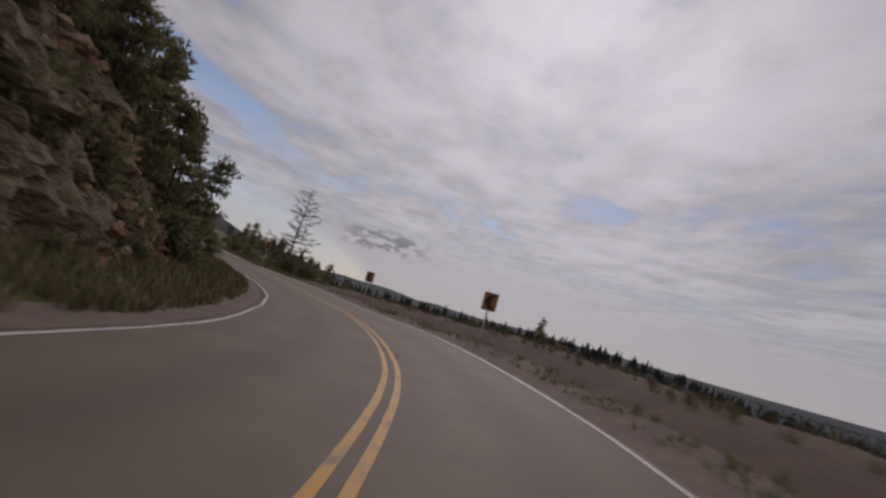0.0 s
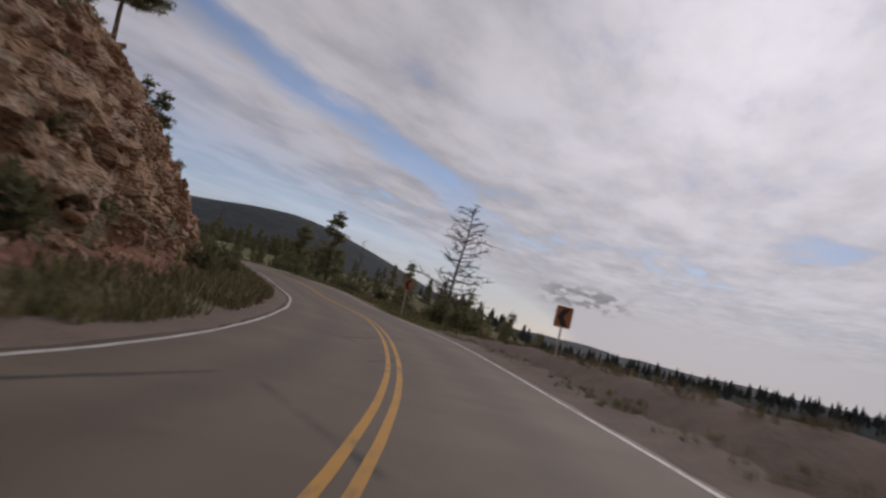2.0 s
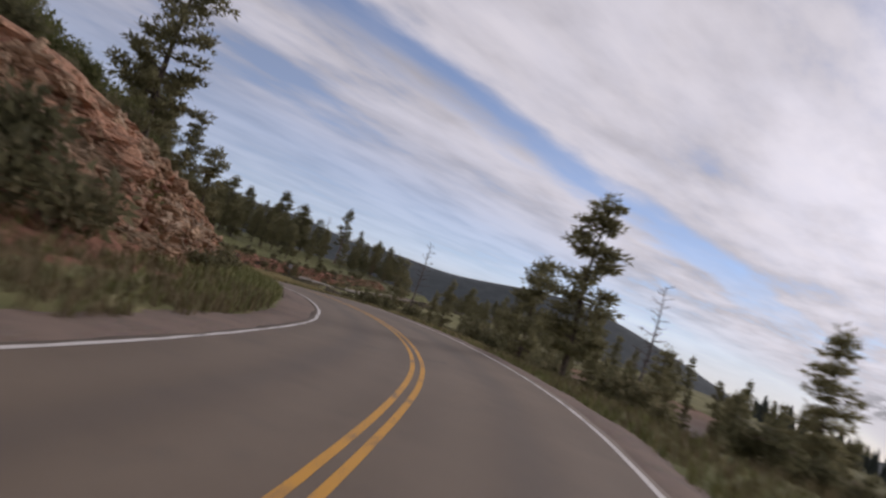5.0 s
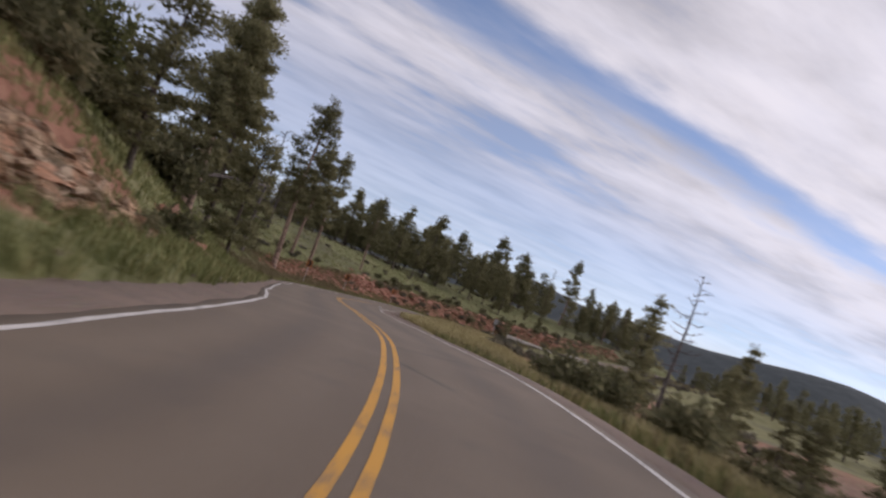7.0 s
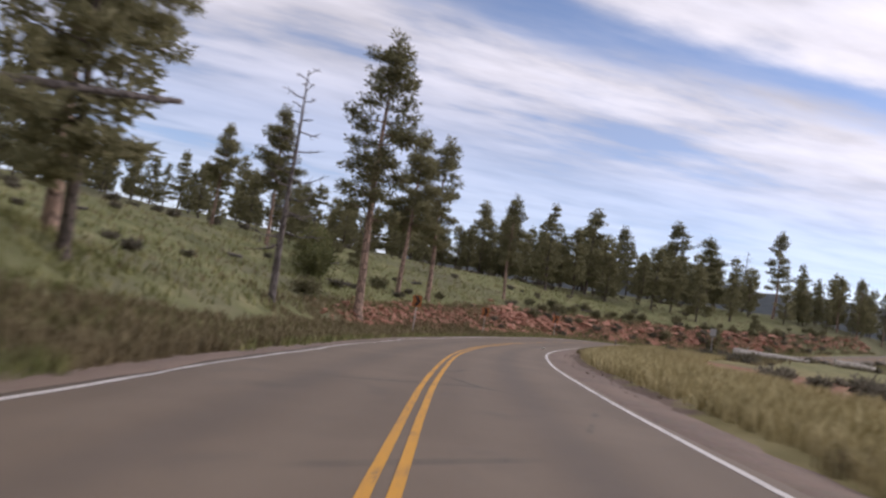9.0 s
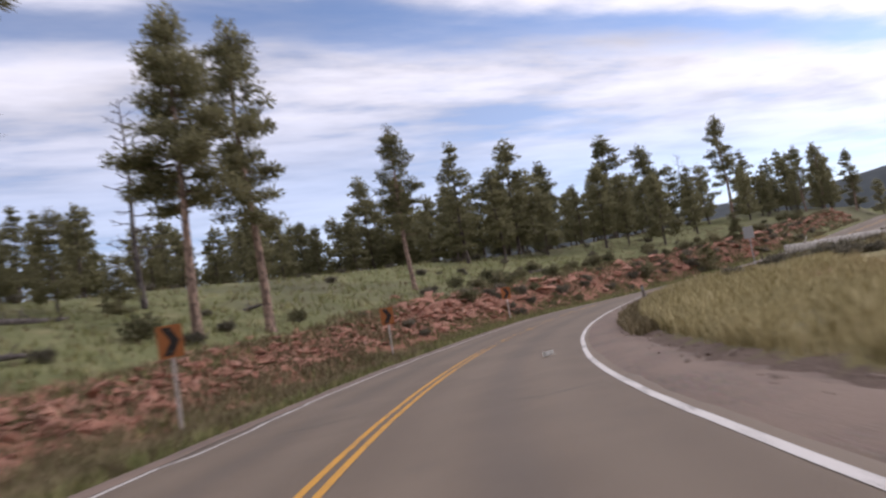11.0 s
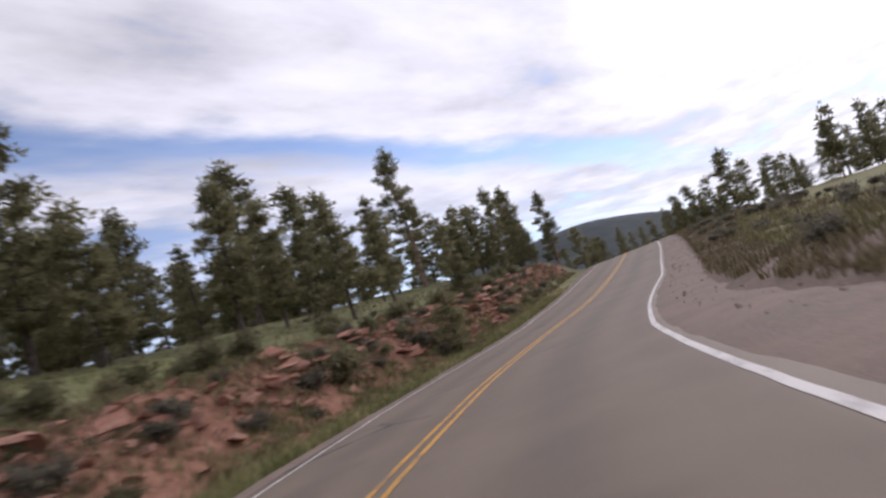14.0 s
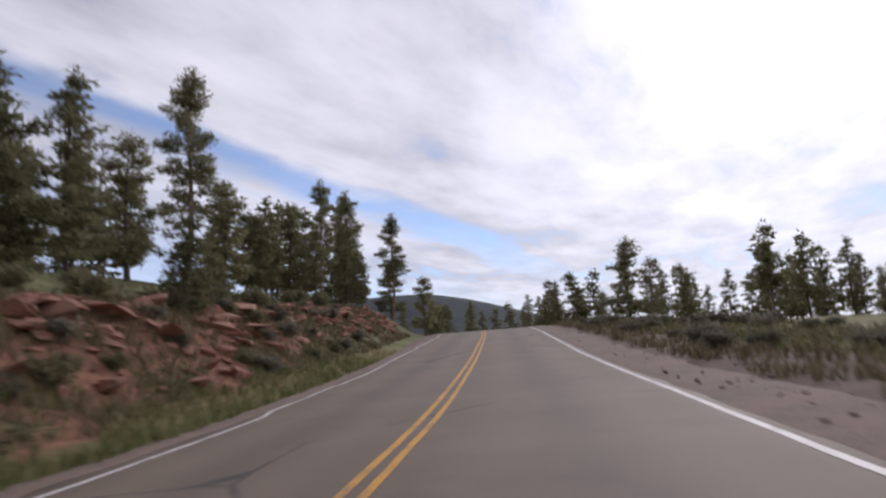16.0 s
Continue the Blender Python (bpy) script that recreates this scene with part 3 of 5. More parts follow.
def build_ground():
    far = [230, 260, 300, 360, 440, 560, 720, 950, 1250, 1650, 2200, 3000, 4200]
    xs = np.concatenate([-np.array(far[::-1]) - 30, np.arange(-700, -258, 14), np.arange(-258, -214, 4), np.arange(-214, 26.1, 1.0), np.arange(30, 130, 8), np.array(far[:]) - 80])
    ys = np.concatenate([-np.array(far[::-1]) + 150, np.arange(-76, -20, 8), np.arange(-18, 262, 1.0), np.arange(266, 340, 6), np.arange(340, 810, 14), np.array(far) + 120])
    X, Y = np.meshgrid(np.unique(xs), np.unique(ys), indexing="ij")
    x, y = X.ravel(), Y.ravel()
    z = land(x, y)
    u, lat = np.empty_like(x), np.empty_like(x)
    for s in range(0, len(x), 20000):
        u[s:s + 20000], lat[s:s + 20000] = nearest(x[s:s + 20000], y[s:s + 20000])
    a = np.abs(lat) - np.where(lat < 0, lane_left(u), lane_right(u)) - 0.3
    z = z - 0.30 * np.clip((np.where((lat > 0) & (u > 13.2), 1.75, 1.2) - a) / 0.9, 0, 1)
    n, m = X.shape
    GRID.update(x=X[:, 0].copy(), y=Y[0].copy(), z=z.reshape(n, m))
    ob = mesh_object("ground", np.column_stack([x, y, z]), grid_faces(n, m), GROUND, smooth=True, kind="structure",
                     label="uneven grassy mountain land with red soil", category="ground")
    left = lat < 0
    bank = np.where(left & (u > 11.2), np.clip(1.6 - np.abs(a - 3.9) / 2.0, 0, 1) * np.clip((u - 11.2) / 0.8, 0, 1) * np.clip((19.5 - u) / 2, 0.25, 1), 0)
    cut = np.where(left & (u < 8.6), np.clip((a - 2.4) / 1.2, 0, 1) * np.clip((11 - a) / 3, 0, 1), 0)
    dirt = np.where(~left & (u > 13.0), np.clip((7 - a) / 4, 0, 1) * 0.8, 0)
    gravel = np.maximum(np.clip((1.5 - a) / 1.2, 0, 1), dirt)
    berm = np.where(~left & (u < 4.8), np.clip((9 - a) / 5, 0, 1) * 0.85 * np.clip((4.8 - u) / 0.5, 0, 1), 0)
    gravel = np.maximum(gravel, berm)
    scrub = np.where(~left & (u > 5.5) & (u < 13), np.clip((a - 3) / 4, 0, 1) * 0.56, 0)
    gravel = np.where(~left & (u > 10) & (u < 13.5), np.clip((2.2 - a) / 1.2, 0, 1), gravel)
    dry = np.where(left, np.where(u < 9.5, 0.25, 0.1), np.interp(u, [8, 9.3, 13.5, 14.5], [0.15, 0.75, 0.75, 0.35]))
    # how far the hazed forest colour takes over, growing with distance
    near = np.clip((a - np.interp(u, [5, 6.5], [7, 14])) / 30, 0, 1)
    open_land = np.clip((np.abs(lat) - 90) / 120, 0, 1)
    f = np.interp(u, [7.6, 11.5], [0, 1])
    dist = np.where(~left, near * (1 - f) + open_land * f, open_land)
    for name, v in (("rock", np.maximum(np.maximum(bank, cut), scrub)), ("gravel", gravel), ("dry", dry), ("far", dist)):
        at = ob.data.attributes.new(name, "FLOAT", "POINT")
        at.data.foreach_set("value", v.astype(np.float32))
    return ob


def build_road():
    u = np.arange(-2, 24.001, 0.04)
    rng = np.random.default_rng(4)
    lats = np.array([-EDGE, -3.3, -2.6, -1.7, -0.8, 0.0, 0.8, 1.7, 2.6, 3.3, EDGE])
    rag_l, rag_r = (np.convolve(rng.normal(0, 0.16, len(u)), [0.25, 0.5, 0.25], "same") for _ in "lr")
    rows = []
    for j, l in enumerate(lats):
        ll = l / EDGE * (np.where(l < 0, lane_left(u), lane_right(u)) + 0.3)
        if j == 0:
            ll = ll + np.clip(rag_l, -0.1, 0.22)
        if j == len(lats) - 1:
            ll = ll + np.clip(rag_r, -0.1, 0.25)
        rows.append(on_road(u, ll, 0.0))
    skirt_l, skirt_r = rows[0] - [0, 0, 0.12], rows[-1] - [0, 0, 0.12]
    rows = [skirt_l] + rows + [skirt_r]
    V = np.stack(rows, 1).reshape(-1, 3)
    ob = mesh_object("road", V, grid_faces(len(u), len(rows)), ASPHALT, smooth=True, kind="structure",
                       label="weathered grey two-lane asphalt road with patched cracks", category="road")
    at = ob.data.attributes.new("lane", "FLOAT", "POINT")
    at.data.foreach_set("value", np.tile(np.abs(np.concatenate([lats[:1], lats, lats[-1:]])), len(u)).astype(np.float32))
    return ob


def build_line(name, lat, width, mat, label, wobble, seed, ragged=0.0):
    """A painted stripe just above the asphalt. lat -1 or 1: along that edge."""
    u = np.arange(-2, 24.001, 0.025)
    rng = np.random.default_rng(seed)
    w = np.convolve(rng.normal(0, 1, len(u)), np.ones(40) / 40, "same") * wobble
    if ragged:
        # the painted edge jogs where the asphalt has broken away
        jog = np.repeat(rng.normal(0, 1, len(u) // 9 + 1), 9)[:len(u)]
        w = w + np.clip(np.convolve(jog, np.ones(3) / 3, "same"), -0.4, 1.6) * np.interp(u, [9.5, 10.8, 18], [0.03, 0.14, 0.14])
    chew = np.abs(np.convolve(rng.normal(0, 1, len(u)), [0.3, 0.4, 0.3], "same")) * ragged
    mid = lat if abs(lat) < 1 else lane_right(u) if lat > 0 else -lane_left(u)
    a = on_road(u, mid - width / 2 + w + chew, 0.005)
    b = on_road(u, mid + width / 2 + w, 0.005)
    ob = mesh_object(name, np.stack([a, b], 1).reshape(-1, 3), grid_faces(len(u), 2), mat, kind="structure", label=label, category="road marking")
    # the centre stripes are worn thinnest through the right-hand bend
    at = ob.data.attributes.new("age", "FLOAT", "POINT")
    at.data.foreach_set("value", np.repeat(np.interp(u, [12.2, 12.9, 14.2, 15.0], [0.1, 1.1, 1.1, 0.1]) * (abs(lat) < 1), 2).astype(np.float32))
    return ob


def build_shoulder(side):
    """Gravel between the broken asphalt edge and the grass."""
    u = np.arange(-2, 24.001, 0.04)
    rng = np.random.default_rng(6 + side)
    half = (lane_right(u) if side > 0 else lane_left(u)) + 0.3
    soft = lambda amp, n: np.convolve(rng.normal(0, amp, len(u)), np.ones(n) / n, "same")
    wide = np.where(u > 13.2, 1.5, 1.05) if side > 0 else np.full(len(u), 1.0)
    rows = []
    for a, sink, by_land in ((-0.30, -0.05, 0), (-0.07, 0.008, 0), (0.38, 0.014, 0), (wide * 0.8, 0.01, 1), (wide * 1.32, -0.10, 1)):
        a = a + (soft(0.25, 5) if by_land else soft(0.06, 3))
        p = on_road(u, side * (half + a), 0.0)
        z = p[:, 2] * (1 - by_land) + ((land if sink > 0 else sheet_height)(p[:, 0], p[:, 1]) * by_land if by_land else 0)
        p[:, 2] = z + sink + soft(0.02, 3) * (by_land > 0)
        rows.append(p)
    if side < 0:
        rows = rows[::-1]
    return mesh_object("shoulder", np.stack(rows, 1).reshape(-1, 3), grid_faces(len(u), len(rows)), GRAVEL, smooth=True, kind="structure",
                       label="narrow brown gravel shoulder beside the asphalt", category="road shoulder")


build_ground()
build_road()
build_shoulder(-1)
build_shoulder(1)
build_line("yellow_line", -0.11, 0.10, YELLOW, "worn yellow centre stripe painted on the asphalt", 0.05, 1)
build_line("yellow_line", 0.11, 0.10, YELLOW, "worn yellow centre stripe painted on the asphalt", 0.05, 2)
build_line("white_line", -1, 0.11, WHITE, "chipped white edge line along the ragged asphalt edge", 0.1, 3, 0.03)
build_line("white_line", 1, 0.11, WHITE, "white edge line beside the gravel shoulder", 0.1, 4)

# ---- trees ----
def frame_of(d):
    d = d / np.linalg.norm(d)
    s = np.cross(d, [0.3, 0.1, 1.0] if abs(d[2]) < 0.9 else [1.0, 0, 0])
    s /= np.linalg.norm(s)
    return d, s, np.cross(d, s)


class Shell:
    """Gathers vertices and faces of one mesh."""

    def __init__(self):
        self.v, self.f, self.n = [], [], 0

    def add(self, verts, faces):
        self.v.append(np.asarray(verts, float))
        self.f.extend([tuple(i + self.n for i in f) for f in faces])
        self.n += len(verts)

    def tube(self, points, radii, sides=6):
        points = [np.asarray(p, float) for p in points]
        rings = []
        for i, (p, r) in enumerate(zip(points, radii)):
            d = points[min(i + 1, len(points) - 1)] - points[max(i - 1, 0)]
            _, s, t = frame_of(d)
            for k in range(sides):
                a = 2 * math.pi * k / sides
                rings.append(p + r * (s * math.cos(a) + t * math.sin(a)))
        n = len(points)
        faces = [(i * sides + k, i * sides + (k + 1) % sides, (i + 1) * sides + (k + 1) % sides, (i + 1) * sides + k)
                 for i in range(n - 1) for k in range(sides)]
        faces.append(tuple(range(n * sides - sides, n * sides)))
        faces.append(tuple(range(sides))[::-1])
        self.add(rings, faces)

    def sprays(self, rng, centre, radius, flat, count, size, up=0.35, slim=0.15):
        """A clump of needle sprays: slim pointed blades that fan out from the twig."""
        d = rng.normal(size=(count, 3))
        d /= np.linalg.norm(d, axis=1, keepdims=True)
        d[:, 2] = d[:, 2] * flat + up * rng.random(count)
        base = centre + d * radius * rng.random((count, 1)) ** 0.6
        tip = d + rng.normal(size=(count, 3)) * 0.35
        tip /= np.linalg.norm(tip, axis=1, keepdims=True)
        side = np.cross(tip, rng.normal(size=(count, 3)))
        side /= np.linalg.norm(side, axis=1, keepdims=True)
        ln = size * (0.6 + 0.8 * rng.random((count, 1)))
        wd = ln * slim * (0.7 + 0.6 * rng.random((count, 1)))
        V = np.stack([base - side * wd, base + tip * ln, base + side * wd], 1).reshape(-1, 3)
        k = np.arange(count) * 3 + self.n
        self.v.append(V)
        self.f.extend(zip(k.tolist(), (k + 1).tolist(), (k + 2).tolist()))
        self.n += len(V)

    def mesh(self, name, mat, smooth=False):
        me = bpy.data.meshes.new(name)
        me.from_pydata(np.concatenate(self.v).tolist(), [], self.f)
        me.materials.append(mat)
        if smooth:
            me.shade_smooth()
        return me


def under(name, me, parent, label=""):
    ob = new(name, me)
    ob.parent = parent
    return tagged(ob, label)


def make_pine(seed, height, bare, spread, whorls, clump, count, bark, label, lean=0.0, ragged=0.3, size=0.34, slim=0.27):
    """A ponderosa: tapered trunk, limbs in loose whorls, and needle clumps on the limbs' outer halves."""
    rng = np.random.default_rng(seed)
    top = new("pine_tree")
    trunk, crown = Shell(), Shell()
    limbs = trunk
    bend = rng.normal(0, 0.012, 2) + [lean, 0]
    axis = lambda h: np.array([bend[0] * h + 0.12 * math.sin(h * 0.5 + seed), bend[1] * h + 0.1 * math.sin(h * 0.37 + 2 * seed), h])
    r0 = 0.0115 * height + 0.055
    hs = np.concatenate([[-0.5, 0.0, 0.35], np.linspace(1.0, height, 11)])
    trunk.tube([axis(h) for h in hs], [r0 * (1.35 if h < 0.2 else 1.0) * (1 - 0.93 * max(h, 0) / height) + 0.012 for h in hs], 9)
    for w in range(whorls):
        t = (w + 0.4 * rng.random()) / whorls
        h = height * (bare + (0.97 - bare) * t)
        reach = spread * (1 - t) ** 0.6 * (0.55 + 0.45 * min(1.0, t * 4 + 0.3)) + 0.25
        a0 = rng.random() * 6.28
        for k in range(4 if t < 0.8 else 3):
            if rng.random() < ragged * (1 - 0.5 * t):
                continue
            a = a0 + k * 6.28 / 4 + rng.normal(0, 0.35)
            ln = reach * (0.5 + 0.7 * rng.random())
            droop = -0.28 + 0.75 * t + rng.normal(0, 0.10)
            p0 = axis(h)
            out = np.array([math.cos(a), math.sin(a), 0])
            pts = [p0, p0 + out * ln * 0.45 + [0, 0, droop * ln * 0.35], p0 + out * ln + [0, 0, droop * ln * 0.6 + 0.12 * ln]]
            limbs.tube(pts, [0.018 + 0.016 * ln, 0.012 + 0.009 * ln, 0.008], 4)
            m = max(2, int(round(ln / 0.62)))
            for j in range(m):
                f = 0.38 + 0.62 * (j + 0.5 + rng.normal(0, 0.15)) / m
                p = pts[1] + (pts[2] - pts[1]) * (f - 0.45) / 0.55 if f > 0.45 else p0 + (pts[1] - p0) * f / 0.45
                off = rng.normal(0, 0.20, 3) * [1, 1, 0.5]
                crown.sprays(rng, p + off, clump * (0.7 + 0.5 * rng.random()), 0.46, count, size, 0.35, slim)
    crown.sprays(rng, axis(height * 0.985), clump * 0.8, 1.0, count, size, 0.35, slim)
    under("trunk", trunk.mesh("trunk", bark, True), top)
    under("crown", crown.mesh("crown", NEEDLES), top)
    top["height"] = height
    return tagged(top, label, "tree", "pines beside the road")


def make_snag(seed, height, branches, label, reach=1.6, mat=None, lean=0.0, start=0.22, twigs=4):
    """A dead tree: bare trunk with crooked, forking branches."""
    rng = np.random.default_rng(seed)
    top = new("dead_tree")
    trunk = Shell()
    axis = lambda h: np.array([lean * h + 0.10 * math.sin(h * 0.8 + seed), 0.08 * math.sin(h * 0.6 + 1), h])
    hs = np.concatenate([[-0.4, 0.0], np.linspace(0.6, height, 10)])
    r0 = 0.012 * height + 0.03
    trunk.tube([axis(h) for h in hs], [r0 * (1 - 0.94 * max(h, 0) / height) + 0.01 for h in hs], 8)
    limbs = trunk
    for k in range(branches):
        t = start + (1 - start) * (k + rng.random() * 0.6) / branches
        h, a = height * min(t, 0.98), k * 2.4 + rng.normal(0, 0.5)
        ln = reach * (1.15 - 0.85 * t) * (0.6 + 0.6 * rng.random())
        out = np.array([math.cos(a), math.sin(a), 0])
        p0 = axis(h)
        rise = rng.normal(-0.05 + 0.35 * t, 0.16)
        p1 = p0 + out * ln * 0.5 + [0, 0, rise * ln * 0.5]
        p2 = p1 + out * ln * 0.5 + rng.normal(0, 0.12, 3) * ln + [0, 0, 0.18 * ln]
        r = 0.016 + 0.014 * ln
        limbs.tube([p0, p1, p2], [r, r * 0.65, 0.006], 5)
        for j in range(twigs):
            f = 0.35 + 0.6 * rng.random()
            q = p0 + (p1 - p0) * f * 2 if f < 0.5 else p1 + (p2 - p1) * (f - 0.5) * 2
            d = out * 0.5 + np.cross(out, [0, 0, 1]) * rng.normal(0, 0.8) + [0, 0, rng.normal(0.15, 0.35)]
            e = q + d * ln * 0.32
            limbs.tube([q, (q + e) / 2 + rng.normal(0, 0.03, 3), e], [r * 0.6, r * 0.45, 0.006], 4)
    under("trunk", trunk.mesh("trunk", mat or DEAD_WOOD), top)
    top["height"] = height
    return tagged(top, label, "dead tree")


def make_bush(seed, radius, height, count, size, mat, name, label, category="shrub"):
    rng = np.random.default_rng(seed)
    top = new(name)
    stems, leaves = Shell(), Shell()
    for k in range(9):
        a, t = rng.random() * 6.28, 0.3 + 0.7 * rng.random()
        end = np.array([math.cos(a) * radius * t, math.sin(a) * radius * t, height * (0.5 + 0.45 * rng.random())])
        stems.tube([[0, 0, -0.1], end * [0.4, 0.4, 0.55], end], [0.02, 0.014, 0.006], 4)
        leaves.sprays(rng, end, radius * 0.45, 0.8, count // 9, size, 0.5, 0.3)
        leaves.sprays(rng, end * [0.75, 0.75, 0.6], radius * 0.45, 0.8, count // 12, size, 0.5, 0.3)
    under("stem", stems.mesh("stem", DARK_BARK), top)
    under("leaves", leaves.mesh("leaves", mat), top)
    top["height"] = height
    return tagged(top, label, category)


def ground_at(x, y):
    return float(land([x], [y])[0])


def plant(proto, x, y, height=None, turn=0.0, sink=0.05, z=None, **tags):
    """A copy of a plant, standing on the ground, scaled to its height."""
    s = (height or proto["height"]) / proto["height"]
    ob = copy_thing(proto, Matrix.Identity(4))
    ob.matrix_basis = pose(x, y, (ground_at(x, y) if z is None else z) - sink, 0, 0, turn) @ Matrix.Scale(s, 4)
    return tagged(ob, **tags)


def drop_proto(proto):
    for o in (*proto.children_recursive, proto):
        bpy.data.objects.remove(o)


PINES = {
    "tall": make_pine(11, 15, 0.40, 2.6, 16, 0.78, 180, BARK, "tall ponderosa pine with a bare orange-brown trunk", ragged=0.26, size=0.21, slim=0.22),
    "slim": make_pine(12, 15, 0.34, 2.2, 15, 0.68, 160, BARK, "slender ponderosa pine with gaps between its clumps", ragged=0.36, size=0.20, slim=0.22),
    "full": make_pine(13, 14, 0.17, 3.0, 13, 0.80, 44, DARK_BARK, "dense dark green pine with low branches", ragged=0.18, size=0.36),
    "broad": make_pine(14, 12, 0.15, 3.3, 11, 0.90, 46, DARK_BARK, "broad dark green pine with rounded crown", ragged=0.2, size=0.36),
    "spire": make_pine(15, 13, 0.12, 2.2, 15, 0.62, 46, DARK_BARK, "narrow pointed pine of the roadside wood", ragged=0.24, size=0.30),
    "grove": make_pine(17, 13, 0.16, 2.9, 11, 0.85, 30, DARK_BARK, "dark green pine in the open wood", ragged=0.2, size=0.42),
    "young": make_pine(16, 5, 0.05, 1.5, 9, 0.50, 60, DARK_BARK, "young bushy pine on the bank", ragged=0.15, size=0.22),
}

# pines that can be told apart: kind, place, height, turn
def plant_known():
    for kind, x, y, top, turn in (
            # the stand on the meadow outside the right-hand bend
            ("tall", -125.7, 122.7, 16.4, 20), ("slim", -128.0, 126.0, 17.0, 130), ("slim", -141.0, 139.0, 15.6, 200),
            ("slim", -111.0, 116.2, 18.4, 165), ("tall", -82.2, 101.2, 15.0, 260), ("tall", -91.0, 102.4, 18.0, 300), ("full", -87.5, 103.5, 13.0, 10),
            ("tall", -124.8, 111.2, 15.5, 200), ("tall", -128.5, 107.0, 14.0, 20), ("broad", -131.0, 117.5, 9.2, 60), ("broad", -130.5, 113.5, 8.4, 160),
            ("broad", -134.0, 115.0, 8.8, 250), ("young", -132.0, 120.0, 7.0, 0), ("full", -163.0, 157.5, 15.5, 33), ("full", -160.5, 153.0, 14.5, 133),
            ("broad", -159.5, 163.5, 13.5, 210), ("full", -169.0, 170.5, 15.5, 300), ("broad", -168.0, 186.0, 15.0, 40), ("full", -167.0, 193.0, 14.0, 80),
            ("full", -174.0, 203.5, 16.5, 220), ("broad", -170.5, 212.5, 15.0, 140), ("spire", -166.5, 214.0, 13.5, 20), ("spire", -173.0, 216.0, 15.5, 70),
            ("full", -172.5, 222.0, 15.0, 10), ("spire", -168.0, 224.0, 13.0, 100), ("young", -155.0, 187.0, 8.0, 270), ("young", -147.9, 174.6, 4.9, 40),
            ("spire", -155.7, 151.5, 18.2, 40), ("full", -162.4, 161.6, 20.0, 80), ("full", -158.0, 157.0, 16.0, 10),
            ("broad", -166.0, 166.5, 17.0, 60), ("full", -178.7, 177.1, 21.2, 150), ("full", -172.4, 184.1, 23.0, 190),
            ("broad", -176.0, 194.8, 22.0, 250), ("spire", -163.0, 189.3, 15.7, 100), ("broad", -170.6, 199.9, 17.3, 310),
            ("slim", -173.8, 208.7, 25.7, 20), ("broad", -168.5, 206.0, 15.5, 120), ("slim", -169.4, 219.6, 19.0, 210),
            ("slim", -170.6, 226.0, 19.6, 290), ("slim", -166.9, 228.2, 17.4, 350), ("broad", -168.8, 231.5, 13.6, 70), ("grove", -171.5, 229.5, 14.6, 190), ("broad", -165.8, 233.0, 11.8, 280), ("grove", -174.5, 220.0, 15.0, 15), ("broad", -172.0, 213.0, 15.4, 115), ("grove", -169.0, 223.0, 13.8, 205), ("broad", -147.0, 240.2, 14.7, 45), ("broad", -142.0, 243.0, 12.0, 145), ("tall", -134.5, 236.0, 12.5, 145), ("full", -161.5, 176.5, 15.0, 50), ("full", -160.0, 172.0, 16.0, 150), ("broad", -157.5, 178.5, 14.0, 250), ("slim", -125.5, 186.5, 10.5, 5), ("broad", -154.0, 248.0, 12.8, 200), ("grove", -157.5, 252.0, 12.6, 20), ("broad", -144.5, 238.0, 12.2, 300), ("spire", -160.5, 262.0, 12.0, 5), ("broad", -155.0, 258.0, 11.0, 95),
            # beyond the outside edge of the left-hand bend
            ("spire", 6.7, 40.8, 2.0, 15), ("spire", 8.2, 42.0, 1.2, 95),
            ("full", -35.2, 97.6, 8.6, 15), ("broad", -46.6, 112.4, 7.8, 90),
            # above the rock cut
            ("full", -40.6, 72.9, 12.4, 30), ("tall", -31.4, 57.2, 19.5, 200), ("spire", -37.0, 70.0, 8.6, 100),
            ("broad", -11.3, 33.6, 5.0, 15), ("full", -12.2, 31.2, 6.2, 75), ("full", -10.4, 26.4, 6.0, 220), ("broad", -11.6, 24.4, 8.0, 120), ("full", -12.4, 28.6, 8.5, 300),
            ("spire", -55.7, 87.6, 17.4, 70), ("broad", -51.4, 89.2, 6.3, 140), ("broad", -53.6, 88.8, 5.8, 20), ("broad", -61.0, 91.6, 6.4, 40), ("full", -61.5, 86.0, 9.6, 240), ("broad", -63.0, 89.5, 7.2, 30), ("spire", -66.6, 96.2, 10.4, 100), ("broad", -66.0, 93.2, 7.4, 300), ("broad", -75.2, 96.6, 9.0, 75), ("full", -79.0, 99.8, 9.2, 165), ("broad", -78.0, 103.0, 7.2, 20)):
        z = ground_at(x, y)
        plant(PINES[kind], x, y, top - z, turn)


plant_known()
deadwood = make_snag(21, 8.4, 62, "grey dead pine with crooked bare branches", 2.6, DEAD_WOOD, lean=0.02, start=0.14, twigs=10)
plant(deadwood, -17.0, 82.9, 9.6 - ground_at(-17.0, 82.9), 40)
bare = make_snag(22, 8.0, 30, "thin bare dead tree below the road", 1.5, DEAD_WOOD)
for x, y, top, turn in ((-36.1, 108.2, 7.0, 0), (-69.4, 126.6, 9.2, 120), (-186.6, 212.6, 23.0, 200), (-134.0, 121.2, 15.5, 60), (-101.2, 110.0, 11.9, 30)):
    plant(bare, x, y, top - ground_at(x, y), turn)
drop_proto(deadwood)
drop_proto(bare)


FAR_TREES = []           # kind, place, height, turn of trees too far off to tell apart


